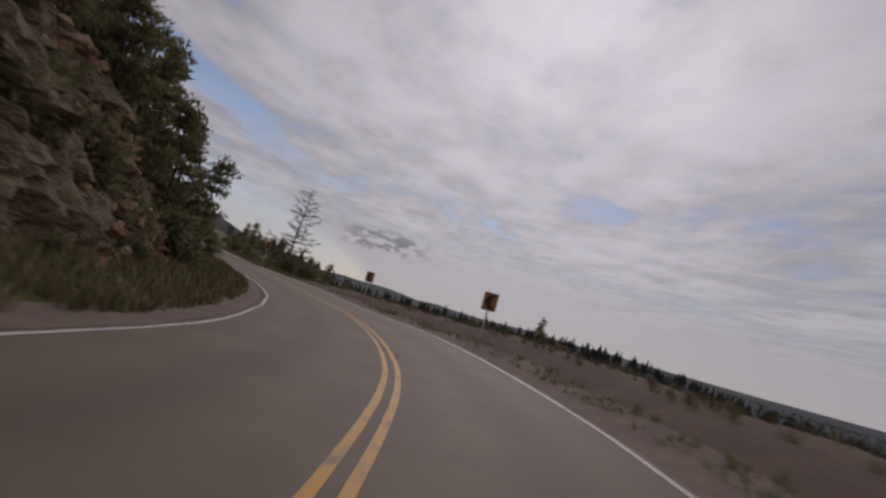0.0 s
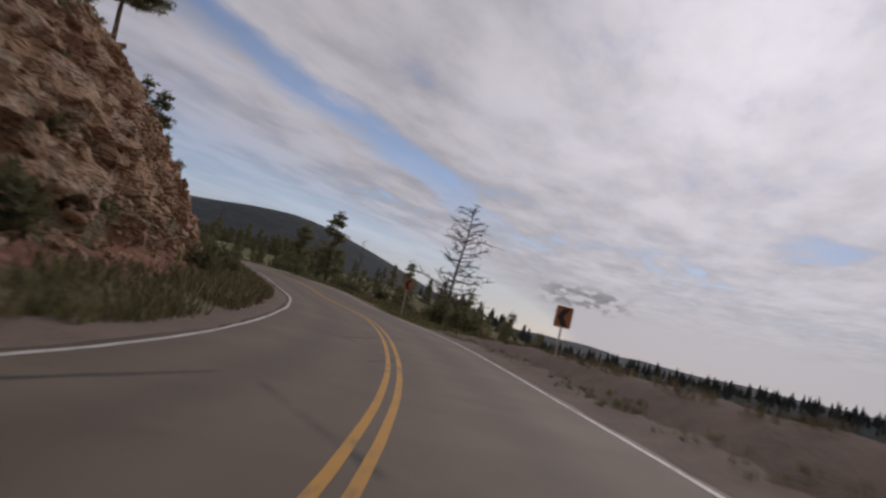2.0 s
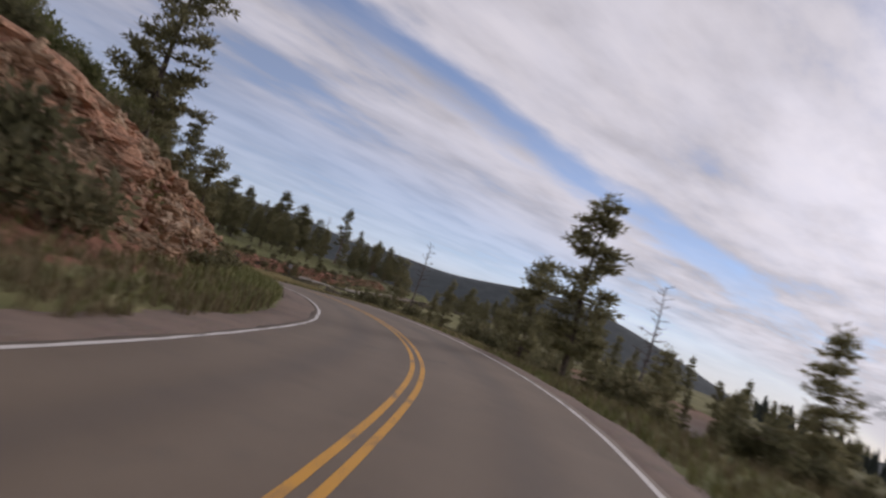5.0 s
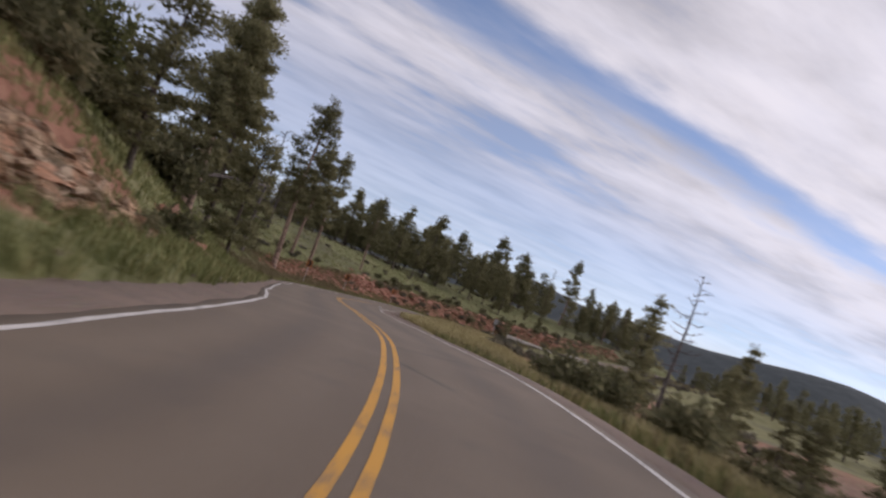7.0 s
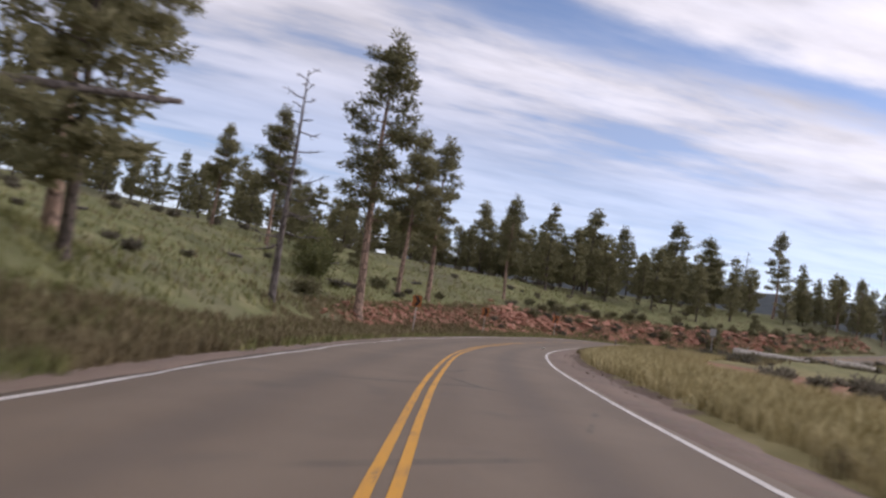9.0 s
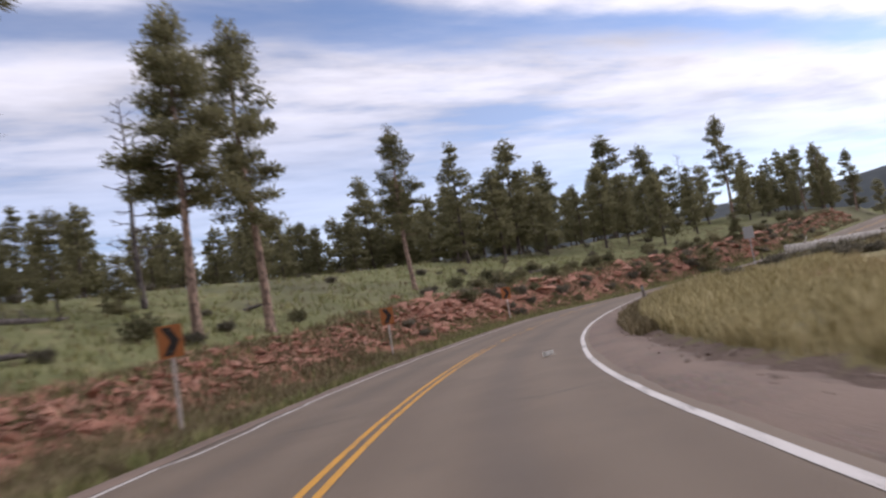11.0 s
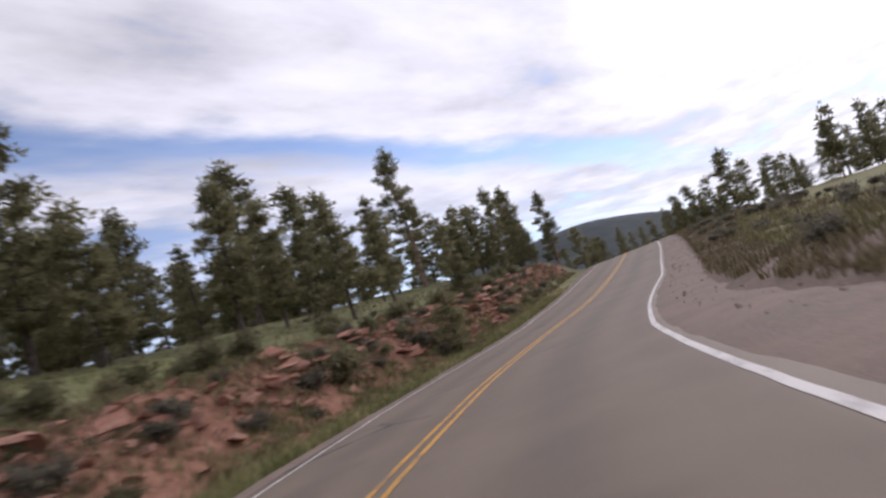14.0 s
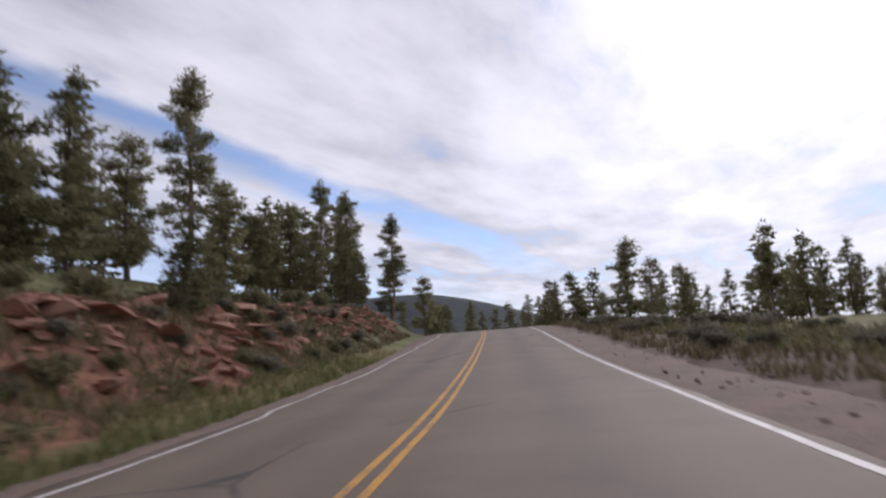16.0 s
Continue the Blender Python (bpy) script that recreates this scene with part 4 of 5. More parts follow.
def scatter(count, seed, u_range, a_range, kinds, heights, gap, side, far=False):
    """Fill a strip beside the road with trees that keep a distance."""
    rng = np.random.default_rng(seed)
    got = []
    tries = 0
    while len(got) < count and tries < count * 30:
        tries += 1
        u, a = rng.uniform(*u_range), rng.uniform(*a_range)
        p = on_road([u], [side * (EDGE + a)])[0]
        _, lat = nearest(p[:1], p[1:2])
        if abs(lat[0]) < EDGE + a_range[0] - 0.2 or any((p[0] - q[0]) ** 2 + (p[1] - q[1]) ** 2 < gap * gap for q in got):
            continue
        got.append((p[0], p[1]))
        tree = kinds[rng.integers(len(kinds))], p[0], p[1], rng.uniform(*heights), rng.uniform(0, 360)
        if far:
            FAR_TREES.append(tree)
        else:
            plant(PINES[tree[0]], *tree[1:])


scatter(30, 31, (-1.2, 3.1), (6.0, 13), ("full", "broad", "full", "spire"), (5.0, 8.5), 2.2, -1)
scatter(14, 39, (-1.5, 3.3), (12, 26), ("full", "broad", "grove"), (8, 13), 3.0, -1)
scatter(10, 32, (3.6, 6.2), (15, 30), ("full", "spire", "grove"), (6, 9), 4.5, -1)
scatter(8, 33, (8.7, 9.8), (19, 36), ("full", "broad", "tall", "slim"), (9, 14), 3.8, -1)
scatter(34, 34, (13.3, 15.6), (30, 52), ("grove", "broad", "spire"), (5.4, 8.6), 3.2, -1)
scatter(20, 44, (11.0, 13.4), (36, 58), ("grove", "broad", "spire"), (3.2, 5.4), 3.6, -1, far=True)
scatter(28, 40, (9.6, 11.5), (26, 60), ("grove", "broad", "full"), (3, 5.2), 3.6, -1, far=True)
scatter(36, 35, (15.5, 20.5), (24, 48), ("grove", "broad", "spire", "full"), (7.5, 12.5), 3.4, -1)
scatter(12, 36, (20.8, 23.5), (6, 26), ("grove", "broad", "spire"), (8, 12), 3.5, -1, far=True)
scatter(50, 37, (5.7, 9.6), (8, 40), ("grove", "broad", "spire"), (3.0, 6.0), 2.6, 1)
scatter(16, 38, (19.0, 23.5), (22, 60), ("grove", "spire", "grove"), (6, 9), 4.0, 1, far=True)


def stand_of_trees(count, seed, x, y, rx, ry, kinds, heights, gap):
    """A far clump of trees."""
    rng = np.random.default_rng(seed)
    got = []
    while len(got) < count:
        px, py = x + rng.uniform(-rx, rx), y + rng.uniform(-ry, ry)
        if rng.random() < 0.05:
            gap *= 0.9
        if all((px - q[0]) ** 2 + (py - q[1]) ** 2 > gap * gap for q in got):
            got.append((px, py))
            FAR_TREES.append((kinds[rng.integers(len(kinds))], px, py, rng.uniform(*heights), rng.uniform(0, 360)))


stand_of_trees(26, 47, -140, 252, 20, 7, ("grove", "broad", "spire"), (4.5, 7), 2.5)
stand_of_trees(16, 49, -173, 277, 14, 6, ("grove", "spire", "broad"), (5, 7.5), 2.5)
stand_of_trees(14, 45, -182, 150, 12, 14, ("grove", "broad", "spire"), (5, 7.5), 4.0)


def distant_pines():
    """The wood behind the meadow, too far off to tell one tree from the next: one mesh of coarse pines."""
    rng = np.random.default_rng(48)
    kinds = ("grove", "broad", "spire", "full")
    src = {}
    for k in kinds:
        for c in PINES[k].children:
            me = c.data
            co = np.empty(len(me.vertices) * 3)
            me.vertices.foreach_get("co", co)
            faces = [tuple(p.vertices) for p in me.polygons]
            if c.name.startswith("crown"):
                # keep every third spray, widened
                keep = [j for j in range(len(faces)) if j % 3 == 0]
                tri = co.reshape(-1, 3, 3)[keep]
                mid = tri.mean(1, keepdims=True)
                co, faces = (mid + (tri - mid) * 1.6).reshape(-1, 3), [(3 * j, 3 * j + 1, 3 * j + 2) for j in range(len(keep))]
            src[k, c.name.split(".")[0]] = (co.reshape(-1, 3), faces)
    trunks, crowns = Shell(), Shell()
    areas = [(22, -190, 152, 14, 22, (5.5, 8.5)), (24, -168, 122, 18, 12, (4.5, 7)), (18, -150, 100, 16, 10, (4.5, 7)), (16, -128, 88, 14, 8, (5, 8)), (18, -196, 190, 12, 26, (8, 12)), (20, -70, 205, 30, 14, (6, 9))]
    for count, x0, y0, rx, ry, tall in areas:
        for _ in range(count):
            x, y, k = x0 + rng.uniform(-rx, rx), y0 + rng.uniform(-ry, ry), kinds[rng.integers(3)]
            FAR_TREES.append((k, x, y, rng.uniform(*tall), rng.uniform(0, 360)))
    for k, x, y, tall, turn in FAR_TREES:
        M = np.array(pose(x, y, ground_at(x, y) - 0.1, 0, 0, turn) @ Matrix.Scale(tall / PINES[k]["height"], 4))
        for shell, what in ((trunks, "trunk"), (crowns, "crown")):
            co, faces = src[k, what]
            shell.add(co @ M[:3, :3].T + M[:3, 3], faces)
    top = tagged(new("distant_pines"), "dark open pine wood behind the meadow", "woods", kind="stuff")
    under("trunks", trunks.mesh("trunks", DARK_BARK), top)
    under("crowns", crowns.mesh("crowns", NEEDLES), top)


scatter(8, 51, (5.0, 5.5), (6.5, 9.5), ("full", "spire", "broad"), (1.8, 3.0), 1.8, -1)
distant_pines()
for proto in PINES.values():
    drop_proto(proto)
# ---- road signs ----
def box(bm, x0, x1, y0, y1, z0, z1):
    r = bmesh.ops.create_cube(bm, size=1.0)
    bmesh.ops.transform(bm, matrix=Matrix.Translation(((x0 + x1) / 2, (y0 + y1) / 2, (z0 + z1) / 2)) @ Matrix.Diagonal((x1 - x0, y1 - y0, z1 - z0, 1)), verts=r["verts"])
    return r["verts"]


def rounded_plate(bm, w, h, r, y0, y1, z_mid):
    pts = []
    for cx, cz, a0 in ((w / 2 - r, h / 2 - r, 0), (-w / 2 + r, h / 2 - r, 90), (-w / 2 + r, -h / 2 + r, 180), (w / 2 - r, -h / 2 + r, 270)):
        for k in range(4):
            a = radians(a0 + 30 * k)
            pts.append((cx + r * math.cos(a), cz + r * math.sin(a)))
    front = [bm.verts.new((x, y0, z + z_mid)) for x, z in pts]
    back = [bm.verts.new((x, y1, z + z_mid)) for x, z in pts]
    bm.faces.new(front)
    bm.faces.new(back[::-1])
    for i in range(len(pts)):
        j = (i + 1) % len(pts)
        bm.faces.new((front[j], front[i], back[i], back[j]))


def make_chevron_sign(pointing):
    """Faces -y. pointing: -1 to its own left as seen, 1 to the right."""
    top = new("chevron_sign")
    bm = bmesh.new()
    rounded_plate(bm, 0.61, 0.76, 0.04, -0.004, 0.0, 1.80)
    part("panel", bm, SIGN_FACE, top, "orange-yellow panel")
    bm = bmesh.new()
    s = pointing
    pts = [(-0.20 * s, 0.33), (0.03 * s, 0.33), (0.23 * s, 0.0), (0.03 * s, -0.33), (-0.20 * s, -0.33), (0.0, 0.0)]
    f = [bm.verts.new((x, -0.008, z + 1.80)) for x, z in pts]
    b = [bm.verts.new((x, -0.0045, z + 1.80)) for x, z in pts]
    bm.faces.new([f[i] for i in (0, 1, 2, 5)])
    bm.faces.new([f[i] for i in (5, 2, 3, 4)])
    for i in range(6):
        j = (i + 1) % 6
        bm.faces.new((f[i], f[j], b[j], b[i]))
    bmesh.ops.recalc_face_normals(bm, faces=bm.faces)
    part("chevron", bm, SIGN_BLACK, top, "black chevron arrow")
    bm = bmesh.new()
    box(bm, -0.030, 0.030, 0.001, 0.006, -0.5, 2.10)
    box(bm, -0.034, -0.028, 0.001, 0.034, -0.5, 2.10)
    box(bm, 0.028, 0.034, 0.001, 0.034, -0.5, 2.10)
    part("post", bm, POST, top, "pale steel channel post")
    for z in (1.55, 2.05):
        bm = bmesh.new()
        r = bmesh.ops.create_cone(bm, segments=8, radius1=0.012, radius2=0.012, depth=0.008, cap_ends=True)
        bmesh.ops.transform(bm, matrix=pose(0, -0.011, z, 90), verts=r["verts"])
        part("bolt", bm, STEEL, top)
    return top


def stand(thing, x, y, heading, z=None, lean=0.0):
    thing.matrix_basis = pose(x, y, ground_at(x, y) if z is None else z, 0, lean, heading)
    return thing


left_sign = make_chevron_sign(-1)
tagged(left_sign, "orange chevron sign with a black arrow beside the drop", "road sign", "chevron signs above the drop")
right_sign = make_chevron_sign(1)
tagged(right_sign, "orange chevron sign with a black arrow before red rubble", "road sign", "chevron signs along the rubble")
# the faces look back along the road; heights of the panels' middles fix the posts' feet
for x, y, mid, turn in ((2.5, 29.6, 1.8, 0), (-4.7, 53.2, 1.6, 12), (-17.5, 73.3, 2.0, 30)):
    copy_thing(left_sign, pose(x, y, mid - 1.80, 0, 0, turn))
for x, y, mid, turn in ((-113.1, 120.6, 2.0, 62), (-125.9, 130.9, 2.0, 52), (-135.1, 142.8, 2.4, 40)):
    copy_thing(right_sign, pose(x, y, mid - 1.80, 0, 0, turn))
drop_proto(left_sign)
drop_proto(right_sign)


def make_plate_sign():
    top = new("road_sign")
    bm = bmesh.new()
    rounded_plate(bm, 0.61, 0.76, 0.04, -0.003, 0.0, 2.45)
    part("panel", bm, STEEL, top, "bare grey metal panel")
    bm = bmesh.new()
    box(bm, -0.030, 0.030, 0.001, 0.006, -0.5, 2.75)
    box(bm, -0.034, -0.028, 0.001, 0.034, -0.5, 2.75)
    box(bm, 0.028, 0.034, 0.001, 0.034, -0.5, 2.75)
    part("post", bm, STEEL, top)
    return tagged(top, "grey metal road sign on a steel post", "road sign")


stand(make_plate_sign(), -126.9, 156.2, 34, z=1.1)


def make_marker_post():
    top = new("marker_post")
    bm = bmesh.new()
    vs = box(bm, -0.05, 0.05, -0.035, 0.035, -0.4, 1.15)
    bmesh.ops.bevel(bm, geom=[e for e in bm.edges], offset=0.008, segments=1, affect="EDGES")
    part("stake", bm, DEAD_WOOD, top)
    bm = bmesh.new()
    box(bm, -0.035, 0.035, -0.040, -0.036, 0.92, 1.08)
    part("reflector", bm, STEEL, top, "small grey reflector plate")
    return tagged(top, "leaning wooden marker post in straw grass", "post")


stand(make_marker_post(), -118.85, 139.9, 40, z=0.30, lean=-4)


# ---- rock cut beside the left-hand bend ----
def hash3(i, j, k):
    return (math.sin(i * 127.1 + j * 311.7 + k * 74.7) * 43758.5453) % 1.0


# stations, height of the face and distance of its foot from the middle line
CUT_U, CUT_HEIGHT = [0.6, 1.5, 3, 4.5, 5.2, 5.8, 6.4, 7, 8, 8.5], [6.0, 8.4, 9.8, 9.8, 7.2, 5.3, 5.0, 3.9, 2.0, 0.4]
FOOT_U, CUT_FOOT = [0.6, 2.5, 3.4, 4.9, 5.3, 5.8, 6.3, 8.7], [7.3, 7.5, 8.2, 8.5, 9.3, 9.3, 7.7, 6.6]


def cut_slope(u):
    """Metres that the face leans back for each metre of height."""
    return float(np.interp(u, [4.9, 5.8], [0.66, 0.88]))


def build_cut():
    us = np.arange(0.6, 8.5, 0.02)
    steps = 44
    V, plants = [], []
    for u in us:
        hgt = float(np.interp(u, CUT_U, CUT_HEIGHT))
        foot = float(np.interp(u, FOOT_U, CUT_FOOT))
        run = cut_slope(u) * hgt
        s = u * 14.5
        base, r = on_road([u], [-foot])[0], right_of([u])[0]
        for k in range(steps + 1):
            f = k / steps
            z = f * hgt
            back = run * (0.62 * f + 0.38 * f ** 2.2)
            # blocky ledges: cells in courses, each pushed in or out
            d = 0.0
            for size, amp in ((2.4, 1.0), (1.05, 0.65), (0.48, 0.36)):
                row = math.floor(z / (size * 0.55) + 0.35 * math.sin(s * 0.23))
                col = math.floor(s / size + hash3(row, 1, size) + 0.3 * math.sin(z * 1.7))
                d += amp * (hash3(col, row, size * 3) - 0.5)
            fade = min(1.0, f * 6, (1 - f) * 5 + 0.15)
            lat = back - d * fade
            p = base[:2] - r * lat
            V.append((p[0], p[1], base[2] + 0.25 + z + 0.25 * fade * (hash3(math.floor(s / 0.9), math.floor(z / 0.6), 7) - 0.5)))
            plants.append(float(np.interp(u, [0.6, 2.4, 3.2, 4.9, 5.3, 5.9, 6.3, 7.6, 8.7], [1.2, 1.0, 0.15, 0.15, 0.8, 0.8, 0.15, 0.2, 0.9])) + (0.5 if f < 0.2 else 0.0))
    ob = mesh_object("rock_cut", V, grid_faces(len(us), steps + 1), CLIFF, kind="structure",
                     label="blasted orange-brown rock face above the verge", category="rock face")
    at = ob.data.attributes.new("plants", "FLOAT", "POINT")
    at.data.foreach_set("value", np.array(plants, np.float32))
    at = ob.data.attributes.new("red", "FLOAT", "POINT")
    at.data.foreach_set("value", np.repeat(np.interp(us, [3.4, 5.2], [0.0, 1.0]), steps + 1).astype(np.float32))
    return ob


rock_cut = build_cut()


def rock_mesh(seed, slab=0.6):
    """An angular broken block: the hull of a few points in a slab."""
    rng = np.random.default_rng(seed)
    bm = bmesh.new()
    for c in rng.uniform(-0.5, 0.5, (15, 3)):
        c = c * (0.75 + 0.5 / (0.5 + np.abs(c).max()) * 0.5)
        bm.verts.new((c[0] * 1.15, c[1] * 0.9, c[2] * slab * 1.2))
    got = bmesh.ops.convex_hull(bm, input=bm.verts[:])
    inside = [v for v in bm.verts if not v.link_faces]
    bmesh.ops.delete(bm, geom=inside, context="VERTS")
    bmesh.ops.dissolve_limit(bm, angle_limit=radians(12), verts=bm.verts[:], edges=bm.edges[:])
    bmesh.ops.recalc_face_normals(bm, faces=bm.faces[:])
    me = bpy.data.meshes.new("rock")
    bm.to_mesh(me)
    bm.free()
    me.materials.append(ROCK)
    return me


ROCKS = [rock_mesh(100 + k, s) for k, s in enumerate((0.6, 0.35, 0.8, 0.5, 0.7, 0.4, 0.55, 0.9, 0.45, 0.65, 0.5, 0.75))]


def lay_rocks():
    """Red rubble thrown up along the bank outside the right-hand bend, and loose blocks under the rock cut."""
    rng = np.random.default_rng(77)
    bank = tagged(new("rubble_bank"), "heap of broken red sandstone blocks along the bank", "rubble", kind="stuff")
    singles, many = [], []
    for k in range(4200):
        u = 11.4 + 3.0 * rng.random() ** 0.8 if k < 2800 else rng.uniform(13.8, 20.6)
        mid = float(np.interp(u, [10.6, 12, 14, 16, 19], [5.2, 4.9, 4.6, 4.6, 4.4]))
        a = mid - 0.1 + rng.normal(0, 0.6 if u < 13.4 else 0.9)
        if a < (3.7 if u < 13.4 else 3.0):
            continue
        # the first metres lie thin in the grass
        if u < 11.85 and rng.random() > max(0.12, (u - 11.4) / 0.45 * 0.6):
            continue
        p = on_road([u], [-(EDGE + a)])[0]
        if u > 14.6 and math.sin(p[0] * 0.83 + 1) * math.cos(p[1] * 0.71) + rng.normal(0, 0.35) < np.interp(u, [14.6, 15.6, 17], [-2.0, -1.1, -0.7]):
            continue
        big = rng.random() ** 3
        size = 0.10 + (0.42 if u < 13.6 else 0.70) * big
        many.append((p[0], p[1], size, u))
    many.sort(key=lambda m: -m[2])
    xy = np.array([(m[0], m[1]) for m in many])
    zs = land(xy[:, 0], xy[:, 1])
    rest = Shell()
    for k, (m, z) in enumerate(zip(many, zs)):
        me = ROCKS[k % len(ROCKS)]
        M = pose(m[0], m[1], z + 0.17 * m[2], *(rng.normal(0, 14, 2)), rng.uniform(0, 360)) @ Matrix.Diagonal((m[2] * rng.uniform(0.9, 1.9), m[2], m[2] * rng.uniform(0.35, 0.85), 1))
        if k < 250:
            ob = new("rock", me)
            ob.parent = bank
            ob.matrix_basis = M
        else:
            A = np.array(M)
            co = np.empty(len(me.vertices) * 3)
            me.vertices.foreach_get("co", co)
            co = co.reshape(-1, 3) @ A[:3, :3].T + A[:3, 3]
            rest.add(co, [tuple(f.vertices) for f in me.polygons])
    # weathered ledges that stand out of the top of the bank
    for u0, u1, count in ((14.7, 15.3, 7), (15.7, 16.7, 14), (17.0, 18.2, 14), (18.6, 19.6, 8)):
        for k in range(count):
            u, a = rng.uniform(u0, u1), rng.uniform(4.6, 5.7)
            p = on_road([u], [-(EDGE + a)])[0]
            d = right_of([u])[0]
            w = rng.uniform(0.9, 1.9)
            ob = new("rock", ROCKS[(k * 5 + 1) % len(ROCKS)])
            ob.parent = bank
            ob.matrix_basis = (pose(p[0], p[1], ground_at(p[0], p[1]) + rng.uniform(-0.1, 0.30), *(rng.normal(0, 5, 2)), math.degrees(math.atan2(d[1], d[0])) + 90 + rng.normal(0, 14))
                               @ Matrix.Diagonal((w, w * 0.75, rng.uniform(0.35, 0.6), 1)))
    ob = new("small_rocks", rest.mesh("small_rocks", ROCK))
    ob.parent = bank
    tagged(ob, "small broken red stones", kind="stuff")
    # a last outcrop on the grassy slope past the cut
    for k in range(16):
        x, y = -68.3 + rng.normal(0, 0.9), 99.1 + rng.normal(0, 0.7)
        w = rng.uniform(0.35, 0.9)
        ob = new("rock", ROCKS[k % len(ROCKS)])
        ob.parent = rock_cut
        ob.matrix_basis = pose(x, y, ground_at(x, y) + 0.1, *(rng.normal(0, 22, 2)), rng.uniform(0, 360)) @ Matrix.Diagonal((w, w * 0.8, w * 0.7, 1))
    # blocks sticking out of the rock cut and lying at its foot
    for k in range(290):
        u = rng.uniform(1.8, 8.4)
        hgt = float(np.interp(u, CUT_U, CUT_HEIGHT))
        run = cut_slope(u) * hgt
        foot = float(np.interp(u, FOOT_U, CUT_FOOT))
        f = rng.random() ** 1.4 * 0.9
        p = on_road([u], [-(foot + run * (0.62 * f + 0.38 * f ** 2.2) - 0.05)])[0]
        s = 0.25 + 0.7 * rng.random() ** 2
        ob = new("rock", ROCKS[k % len(ROCKS)])
        ob.parent = rock_cut
        ob.matrix_basis = pose(p[0], p[1], p[2] + 0.2 + f * hgt, *(rng.normal(0, 25, 2)), rng.uniform(0, 360)) @ Matrix.Diagonal((s, s * 0.8, s * rng.uniform(0.5, 1.0), 1))


def strew_stones():
    """Fist-sized stones on the bare shoulder inside the bend, and a few kicked onto the verges."""
    rng = np.random.default_rng(79)
    s = Shell()
    for u0, u1, a0, a1, side, count in ((13.0, 20.0, 0.9, 7.0, 1, 900), (10.0, 13.5, 0.7, 2.4, 1, 260), (0.0, 9.5, 0.6, 2.6, -1, 260), (10.5, 19.0, 0.8, 3.0, -1, 400)):
        u = rng.uniform(u0, u1, count)
        p = on_road(u, side * (EDGE + a0 + (a1 - a0) * rng.random(count) ** 1.4))
        z = land(p[:, 0], p[:, 1])
        for k in range(count):
            d = 0.03 + 0.10 * rng.random() ** 4
            me = ROCKS[k % len(ROCKS)]
            A = np.array(pose(p[k, 0], p[k, 1], z[k] + 0.02, *(rng.normal(0, 20, 2)), rng.uniform(0, 360)) @ Matrix.Diagonal((d * 1.3, d, d * 0.8, 1)))
            co = np.empty(len(me.vertices) * 3)
            me.vertices.foreach_get("co", co)
            s.add(co.reshape(-1, 3) @ A[:3, :3].T + A[:3, 3], [tuple(g.vertices) for g in me.polygons])
    tagged(new("loose_stones", s.mesh("loose_stones", STONE)), "scattered brown stones on the gravel shoulders", "stones", kind="stuff")


def stud_cut():
    """Broken stone all over the rock face, joined."""
    rng = np.random.default_rng(78)
    s = Shell()
    for k in range(4200):
        u = rng.uniform(1.4, 8.4)
        hgt = float(np.interp(u, CUT_U, CUT_HEIGHT))
        foot = float(np.interp(u, FOOT_U, CUT_FOOT))
        f = rng.random() ** 1.2 * 0.97
        p = on_road([u], [-(foot + cut_slope(u) * hgt * (0.62 * f + 0.38 * f ** 2.2) + rng.uniform(-0.55, 0.1))])[0]
        z = 0.14 + 0.55 * rng.random() ** 2.5
        me = ROCKS[k % len(ROCKS)]
        A = np.array(pose(p[0], p[1], p[2] + 0.2 + f * hgt, *(rng.normal(0, 30, 2)), rng.uniform(0, 360)) @ Matrix.Diagonal((z * 1.3, z, z * rng.uniform(0.5, 1.1), 1)))
        co = np.empty(len(me.vertices) * 3)
        me.vertices.foreach_get("co", co)
        s.add(co.reshape(-1, 3) @ A[:3, :3].T + A[:3, 3], [tuple(g.vertices) for g in me.polygons])
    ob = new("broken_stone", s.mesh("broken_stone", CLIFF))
    ob.parent = rock_cut
    tagged(ob, "small angular orange-brown stones", kind="stuff")


# ---- shrubs ----
bush_green = make_bush(41, 0.9, 1.1, 380, 0.23, SHRUB, "shrub", "low olive-green shrub on the bank")
bush_sage = make_bush(42, 0.8, 0.6, 300, 0.20, SAGE, "sagebrush", "grey-brown sagebrush beside the shoulder")


bush_oak = make_bush(43, 1.5, 2.3, 1300, 0.22, OAK, "scrub_oak", "olive-green scrub oak on the grassy slope")


def scatter_bushes(proto, count, seed, u_range, a_range, heights, side):
    rng = np.random.default_rng(seed)
    for k in range(count):
        u, a = rng.uniform(*u_range), rng.uniform(*a_range)
        p = on_road([u], [side * (EDGE + a)])[0]
        plant(proto, p[0], p[1], rng.uniform(*heights), rng.uniform(0, 360))


for x, y, h in ((-15.0, 80.0, 2.0), (-13.6, 78.0, 1.7), (-17.5, 84.5, 1.9), (-12.8, 75.5, 1.2)):
    plant(bush_green, x, y, h, x * 40)
plant(bush_green, -137.0, 141.1, 0.8, 10)
plant(bush_green, -146.9, 165.2, 1.1, 50)
for x, y, h in ((-117.2, 114.6, 2.2), (-120.0, 113.8, 2.8), (-115.4, 113.4, 2.0)):
    plant(bush_oak, x, y, h, x * 70)
scatter_bushes(bush_green, 14, 51, (0.2, 8.8), (2.6, 3.6), (0.4, 0.9), -1)
scatter_bushes(bush_green, 60, 58, (0.6, 3.4), (4.0, 10.0), (0.8, 1.8), -1)
scatter_bushes(bush_green, 34, 46, (8.3, 9.8), (6.0, 16.0), (0.8, 1.8), -1)
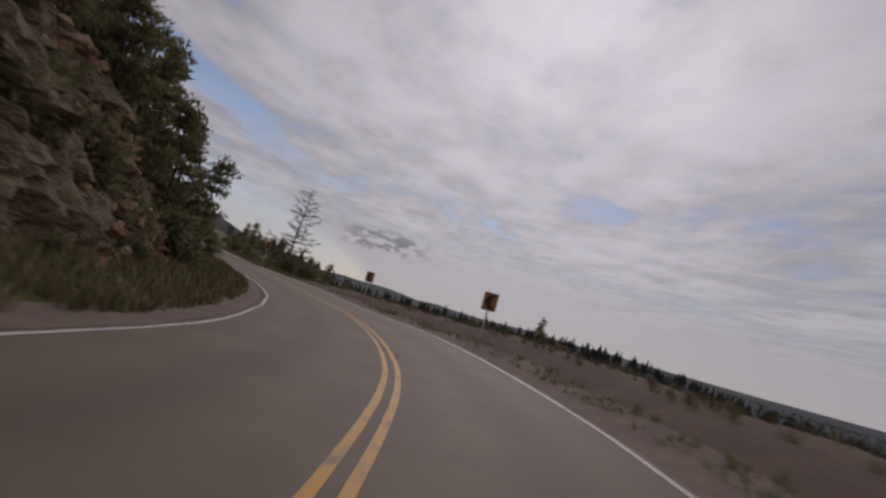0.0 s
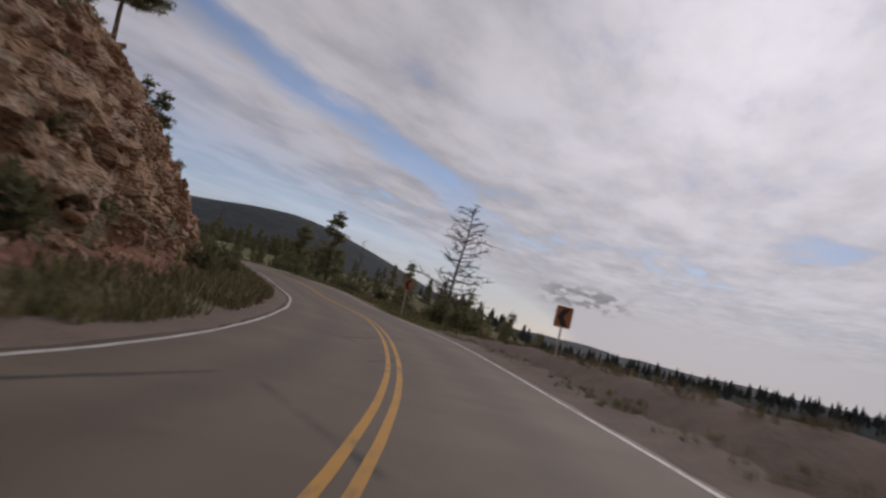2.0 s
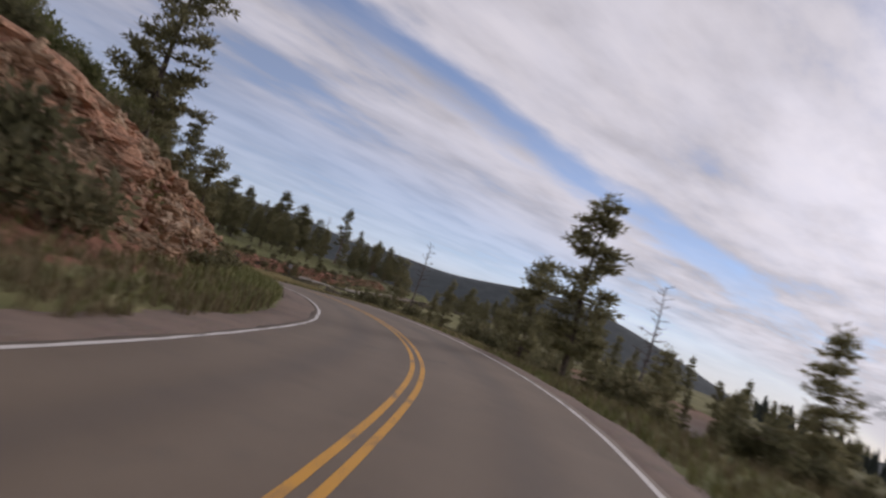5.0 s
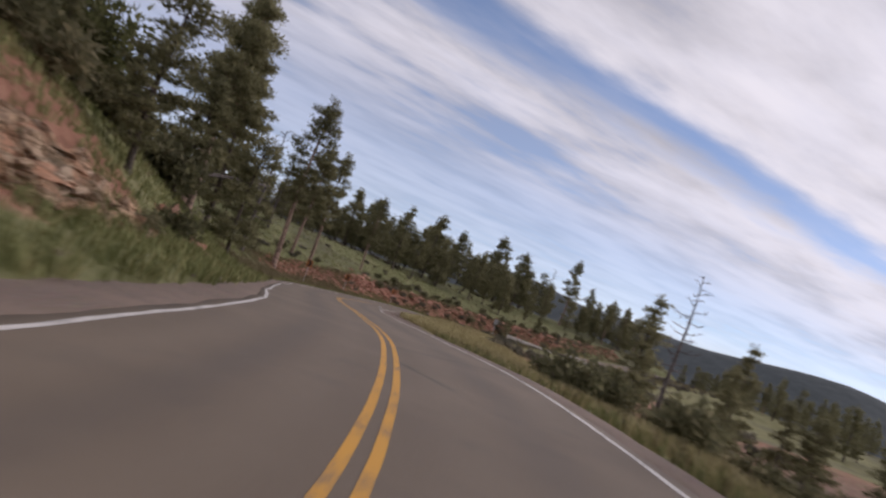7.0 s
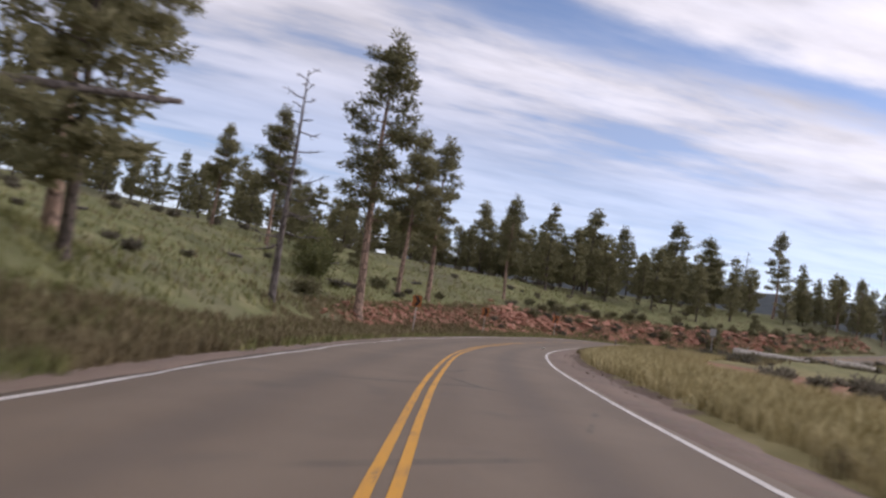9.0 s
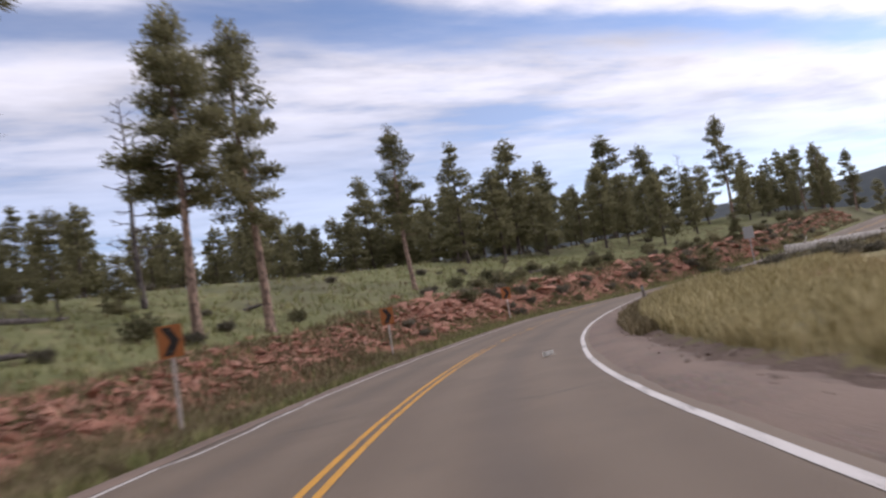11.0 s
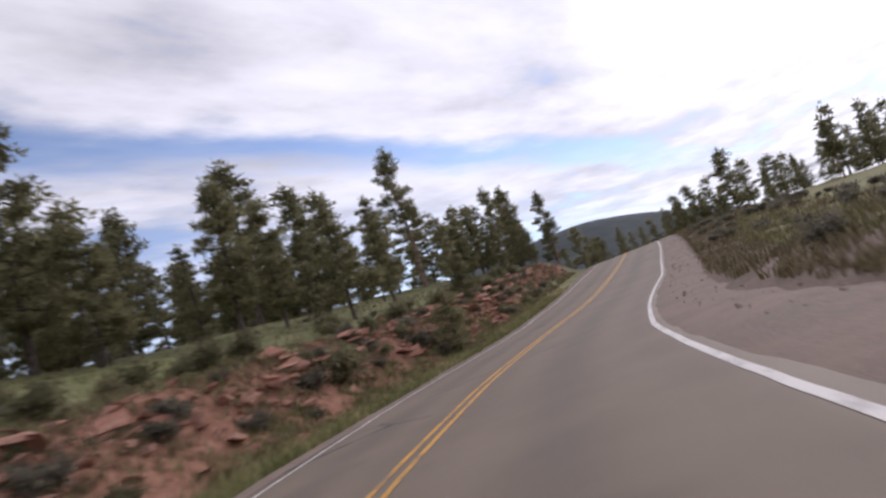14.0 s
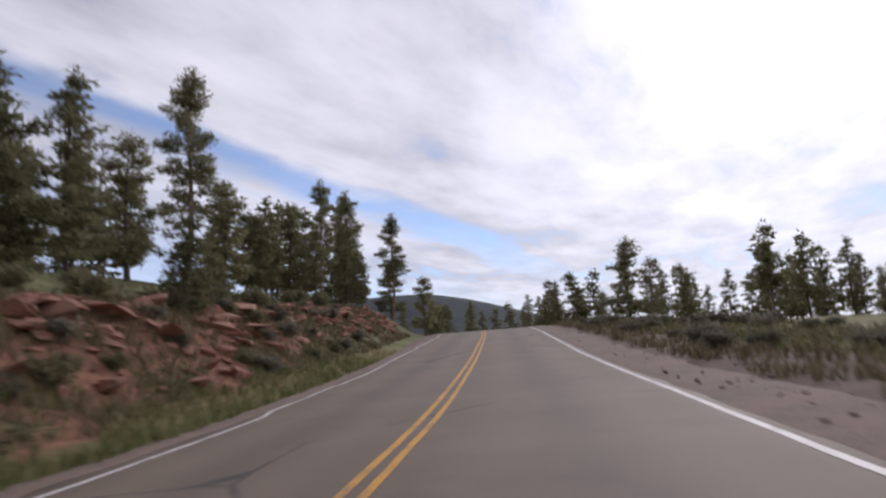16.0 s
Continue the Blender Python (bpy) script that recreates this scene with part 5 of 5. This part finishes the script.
scatter_bushes(bush_green, 14, 60, (5.0, 6.0), (3.8, 6.5), (0.6, 1.4), -1)
scatter_bushes(bush_green, 30, 59, (3.4, 8.2), (8.0, 13.0), (0.5, 1.2), -1)
scatter_bushes(bush_green, 34, 49, (14.2, 20.5), (5.6, 9.0), (0.4, 0.9), -1)
scatter_bushes(bush_green, 10, 52, (10.5, 19), (6.0, 9.0), (0.4, 0.9), -1)
scatter_bushes(bush_green, 80, 53, (4.4, 9.4), (3.0, 16.0), (0.6, 1.6), 1)
scatter_bushes(bush_sage, 60, 57, (8.6, 13), (9.0, 34.0), (0.3, 0.7), 1)
scatter_bushes(bush_sage, 120, 54, (13.6, 21), (3.6, 14.0), (0.2, 0.5), 1)
scatter_bushes(bush_sage, 60, 56, (13.2, 19.5), (2.8, 6.5), (0.2, 0.5), -1)
scatter_bushes(bush_green, 26, 48, (14.6, 19.8), (2.8, 5.5), (0.25, 0.6), -1)
scatter_bushes(bush_sage, 90, 55, (10.4, 19), (7.0, 30.0), (0.2, 0.5), -1)
scatter_bushes(bush_oak, 36, 71, (8.0, 9.7), (9.5, 22.0), (1.6, 3.6), -1)
scatter_bushes(bush_oak, 12, 72, (6.8, 7.9), (8.0, 12.0), (0.7, 1.5), -1)
drop_proto(bush_oak)
drop_proto(bush_green)
drop_proto(bush_sage)


# ---- fallen logs and litter ----
def make_log(seed, length, radius, wood_mat=DEAD_WOOD):
    """A bleached trunk lying on the ground, with broken branch stubs."""
    rng = np.random.default_rng(seed)
    top = new("fallen_log")
    wood = Shell()
    xs = np.linspace(-length / 2, length / 2, 8)
    line = [np.array([x, 0.12 * math.sin(x * 1.3 + seed), radius * 0.7 + 0.05 * math.sin(x + seed)]) for x in xs]
    wood.tube(line, [radius * (1.1 - 0.5 * k / 7) for k in range(8)], 8)
    for k in range(7):
        p = line[k] if k < 7 else line[-1]
        a = rng.uniform(0, 3.14)
        d = np.array([rng.normal(0, 0.4), math.cos(a), math.sin(a)]) * rng.uniform(0.25, 0.7)
        stub = Shell()
        stub.tube([p, p + d * 0.6, p + d + rng.normal(0, 0.05, 3)], [radius * 0.28, radius * 0.2, 0.008], 5)
        under("branch_stub", stub.mesh("branch_stub", wood_mat), top)
    under("trunk", wood.mesh("trunk", wood_mat, True), top)
    return tagged(top, "weathered grey fallen log in meadow grass", "log")


# two pale trunk shapes below the far side of the bend, and a trunk that hangs in a pine above the slope
# the first two are added in place of a bright strip of sky-lit road
for k, (x, y, length, r, turn, tip, up) in enumerate(((-124.2, 161.2, 6.9, 0.34, 49, 0, 0.15), (-119.9, 167.3, 3.4, 0.30, 45, 0, 0.15), (-83.6, 103.5, 5.4, 0.11, 121, -12, 3.7))):
    log = make_log(120 + k, length, r, PALE_STRIP if k < 2 else DEAD_WOOD)
    tagged(log, "pale log added in place of a bright strip of far road" if k < 2 else "grey dead trunk leaning in a pine above the slope")
    log.matrix_basis = pose(x, y, ground_at(x, y) + up, 0, tip, turn)
for k, (u, a, length, turn) in enumerate(((11.6, 12.0, 3.6, 20), (12.2, 9.5, 2.4, 80), (12.6, 14.0, 4.4, 140), (11.0, 16.0, 3.0, 60), (13.2, 11.0, 2.8, 10), (15.2, 8.5, 2.2, 100))):
    p = on_road([u], [-(EDGE + a)])[0]
    stand(make_log(90 + k, length, 0.11 + 0.02 * (k % 3)), p[0], p[1], turn)


def make_scrap():
    top = new("paper_scrap")
    bm = bmesh.new()
    n = 5
    vs = [[bm.verts.new((0.06 * (i - 2) + 0.012 * math.sin(j * 2.1), 0.035 * (j - 2) + 0.01 * math.sin(i * 1.7), 0.07 + 0.066 * math.sin(i * 1.9 + j * 2.3))) for j in range(n)] for i in range(n)]
    faces = [bm.faces.new((vs[i][j], vs[i + 1][j], vs[i + 1][j + 1], vs[i][j + 1])) for i in range(n - 1) for j in range(n - 1)]
    bmesh.ops.solidify(bm, geom=faces, thickness=0.003)
    part("sheet", bm, PAPER, top)
    return tagged(top, "crumpled white paper scrap on the asphalt", "litter")


spot = on_road([12.13], [2.6])[0]
stand(make_scrap(), spot[0], spot[1], 30, z=spot[2] + 0.002)


# ---- grass ----
def grow_grass(name, mat, label, patches, seed):
    """Tufts of bent blades, all in one mesh. patches: count, stations, metres beyond the asphalt, side, height."""
    rng = np.random.default_rng(seed)
    V, F, n = [], [], 0
    for count, u_range, a_range, side, tall in patches:
        u = rng.uniform(*u_range, count)
        a = a_range[0] + (a_range[1] - a_range[0]) * rng.random(count) ** 1.3
        p = on_road(u, side * (EDGE + a))
        keep = (np.sin(p[:, 0] * 0.9) * np.cos(p[:, 1] * 1.1) + np.sin(p[:, 0] * 2.7 + p[:, 1] * 1.9) * 0.6 + rng.normal(0, 0.5, count)) > -0.5
        p = p[keep]
        z = land(p[:, 0], p[:, 1]) - 0.03
        for k in range(5):
            m = len(p)
            h = tall * (0.45 + 0.75 * rng.random(m))
            ang, off = rng.random(m) * 6.28, rng.normal(0, 0.07, (m, 2))
            lean = h[:, None] * rng.normal(0, 0.28, (m, 2))
            w = np.stack([np.cos(ang), np.sin(ang)], 1) * (0.010 + 0.012 * rng.random((m, 1)))
            b = p[:, :2] + off
            q = np.empty((m, 5, 3))
            q[:, 0, :2], q[:, 1, :2] = b - w, b + w
            q[:, 2, :2], q[:, 3, :2] = b + lean * 0.4 + w * 0.8, b + lean * 0.4 - w * 0.8
            q[:, 4, :2] = b + lean
            q[:, 0, 2] = q[:, 1, 2] = z
            q[:, 2, 2] = q[:, 3, 2] = z + h * 0.6
            q[:, 4, 2] = z + h
            V.append(q.reshape(-1, 3))
            i = np.arange(m) * 5 + n
            F.extend(zip(i.tolist(), (i + 1).tolist(), (i + 2).tolist(), (i + 3).tolist()))
            F.extend(zip((i + 3).tolist(), (i + 2).tolist(), (i + 4).tolist()))
            n += m * 5
    mesh_object(name, np.concatenate(V), F, mat, kind="stuff", label=label, category="grass")


grow_grass("verge_grass", GRASS, "rough green and tan grass on the verges",
           [(3000, (6.0, 9.6), (0.6, 3.6), -1, 0.42), (1500, (-0.5, 6.0), (0.6, 3.6), -1, 0.40), (7000, (6.4, 10.4), (2.5, 12), -1, 0.32), (11000, (10.0, 18.5), (0.5, 3.6), -1, 0.36),
            (5000, (10.0, 16.0), (5.0, 20), -1, 0.35), (2200, (4.4, 9.5), (0.8, 4.0), 1, 0.35), (500, (-1, 4.6), (0.6, 1.3), 1, 0.16), (1500, (13.0, 19.0), (4.5, 9), 1, 0.3)], 61)
grow_grass("bank_weeds", WEEDS, "brown and olive weeds on the verges and banks",
           [(5200, (-0.5, 6.4), (0.6, 3.6), -1, 0.42), (9000, (9.6, 13.2), (0.8, 3.9), -1, 0.44), (4000, (11, 13.6), (3.6, 6), -1, 0.3), (12000, (13.2, 20.5), (2.2, 6.8), -1, 0.34), (7000, (13.6, 21), (2.4, 12), 1, 0.34), (4000, (9.0, 19.0), (6, 24), -1, 0.3),
            (5000, (5.0, 9.6), (1.2, 12), 1, 0.4), (1800, (-1.5, 4.8), (2.0, 6.5), 1, 0.26), (2500, (12.2, 14.2), (1.0, 2.6), 1, 0.3)], 64)
grow_grass("slope_grass", GRASS, "tufts of olive grass on the rock face ledges", [(1200, (1.2, 8.6), (4.2, 11), -1, 0.5)], 63)
grow_grass("dry_grass", STRAW, "tall pale straw grass on the mound inside the bend",
           [(15000, (9.4, 13.9), (1.7, 9), 1, 0.44), (2500, (7.0, 9.6), (1.2, 6), 1, 0.4), (1500, (15.0, 19.0), (0.8, 2.4), -1, 0.35)], 62)


# ---- far woods ----
def far_woods():
    """Thousands of small pointed conifers over the distant land."""
    rng = np.random.default_rng(71)
    r = 150 + 1500 * rng.random(11000) ** 1.5
    az = np.radians(rng.uniform(-70, 130, 11000))
    x, y = -70 - np.sin(az) * r, 90 + np.cos(az) * r
    u, lat = nearest(x, y)
    hill = (y > 420) & (y < 820) & (x < -60)
    ok = (np.abs(lat) > 95) & ~hill & ~((lat > 0) & (u < 5.5) & (lat < 480))
    x, y = x[ok], y[ok]
    ok = np.sin(x * 0.02 + 1) * np.cos(y * 0.017) + rng.normal(0, 0.5, len(x)) > -0.35
    x, y = x[ok], y[ok]
    x, y = np.append(x, rng.uniform(-60, 330, 420)), np.append(y, 494 + rng.normal(0, 14, 420))
    z = sheet_height(x, y) - 0.3
    s = Shell()
    h = np.where((y > 450) & (y < 800) & (x < -60), rng.uniform(3.0, 5.5, len(x)), rng.uniform(3.5, 7, len(x)))
    h[-420:] *= 1.5
    a = np.linspace(0, 2 * math.pi, 6)[:-1]
    for i in range(len(x)):
        w = h[i] * rng.uniform(0.14, 0.24)
        jig = rng.uniform(0.7, 1.3, 10)
        lo = np.column_stack([x[i] + np.cos(a) * w * jig[:5], y[i] + np.sin(a) * w * jig[:5], np.full(5, z[i] + h[i] * 0.08)])
        hi = np.column_stack([x[i] + np.cos(a + 0.6) * w * 0.55 * jig[5:], y[i] + np.sin(a + 0.6) * w * 0.55 * jig[5:], np.full(5, z[i] + h[i] * 0.55)])
        V = np.concatenate([lo, hi, [[x[i] + rng.normal(0, 0.2), y[i], z[i] + h[i]]]])
        F = [(k, (k + 1) % 5, 5 + (k + 1) % 5, 5 + k) for k in range(5)] + [(5 + k, 5 + (k + 1) % 5, 10) for k in range(5)]
        s.add(V, F)
    ob = new("far_woods", s.mesh("far_woods", NEEDLES_HAZY))
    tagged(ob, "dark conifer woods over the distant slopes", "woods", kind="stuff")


far_woods()
lay_rocks()
strew_stones()
stud_cut()
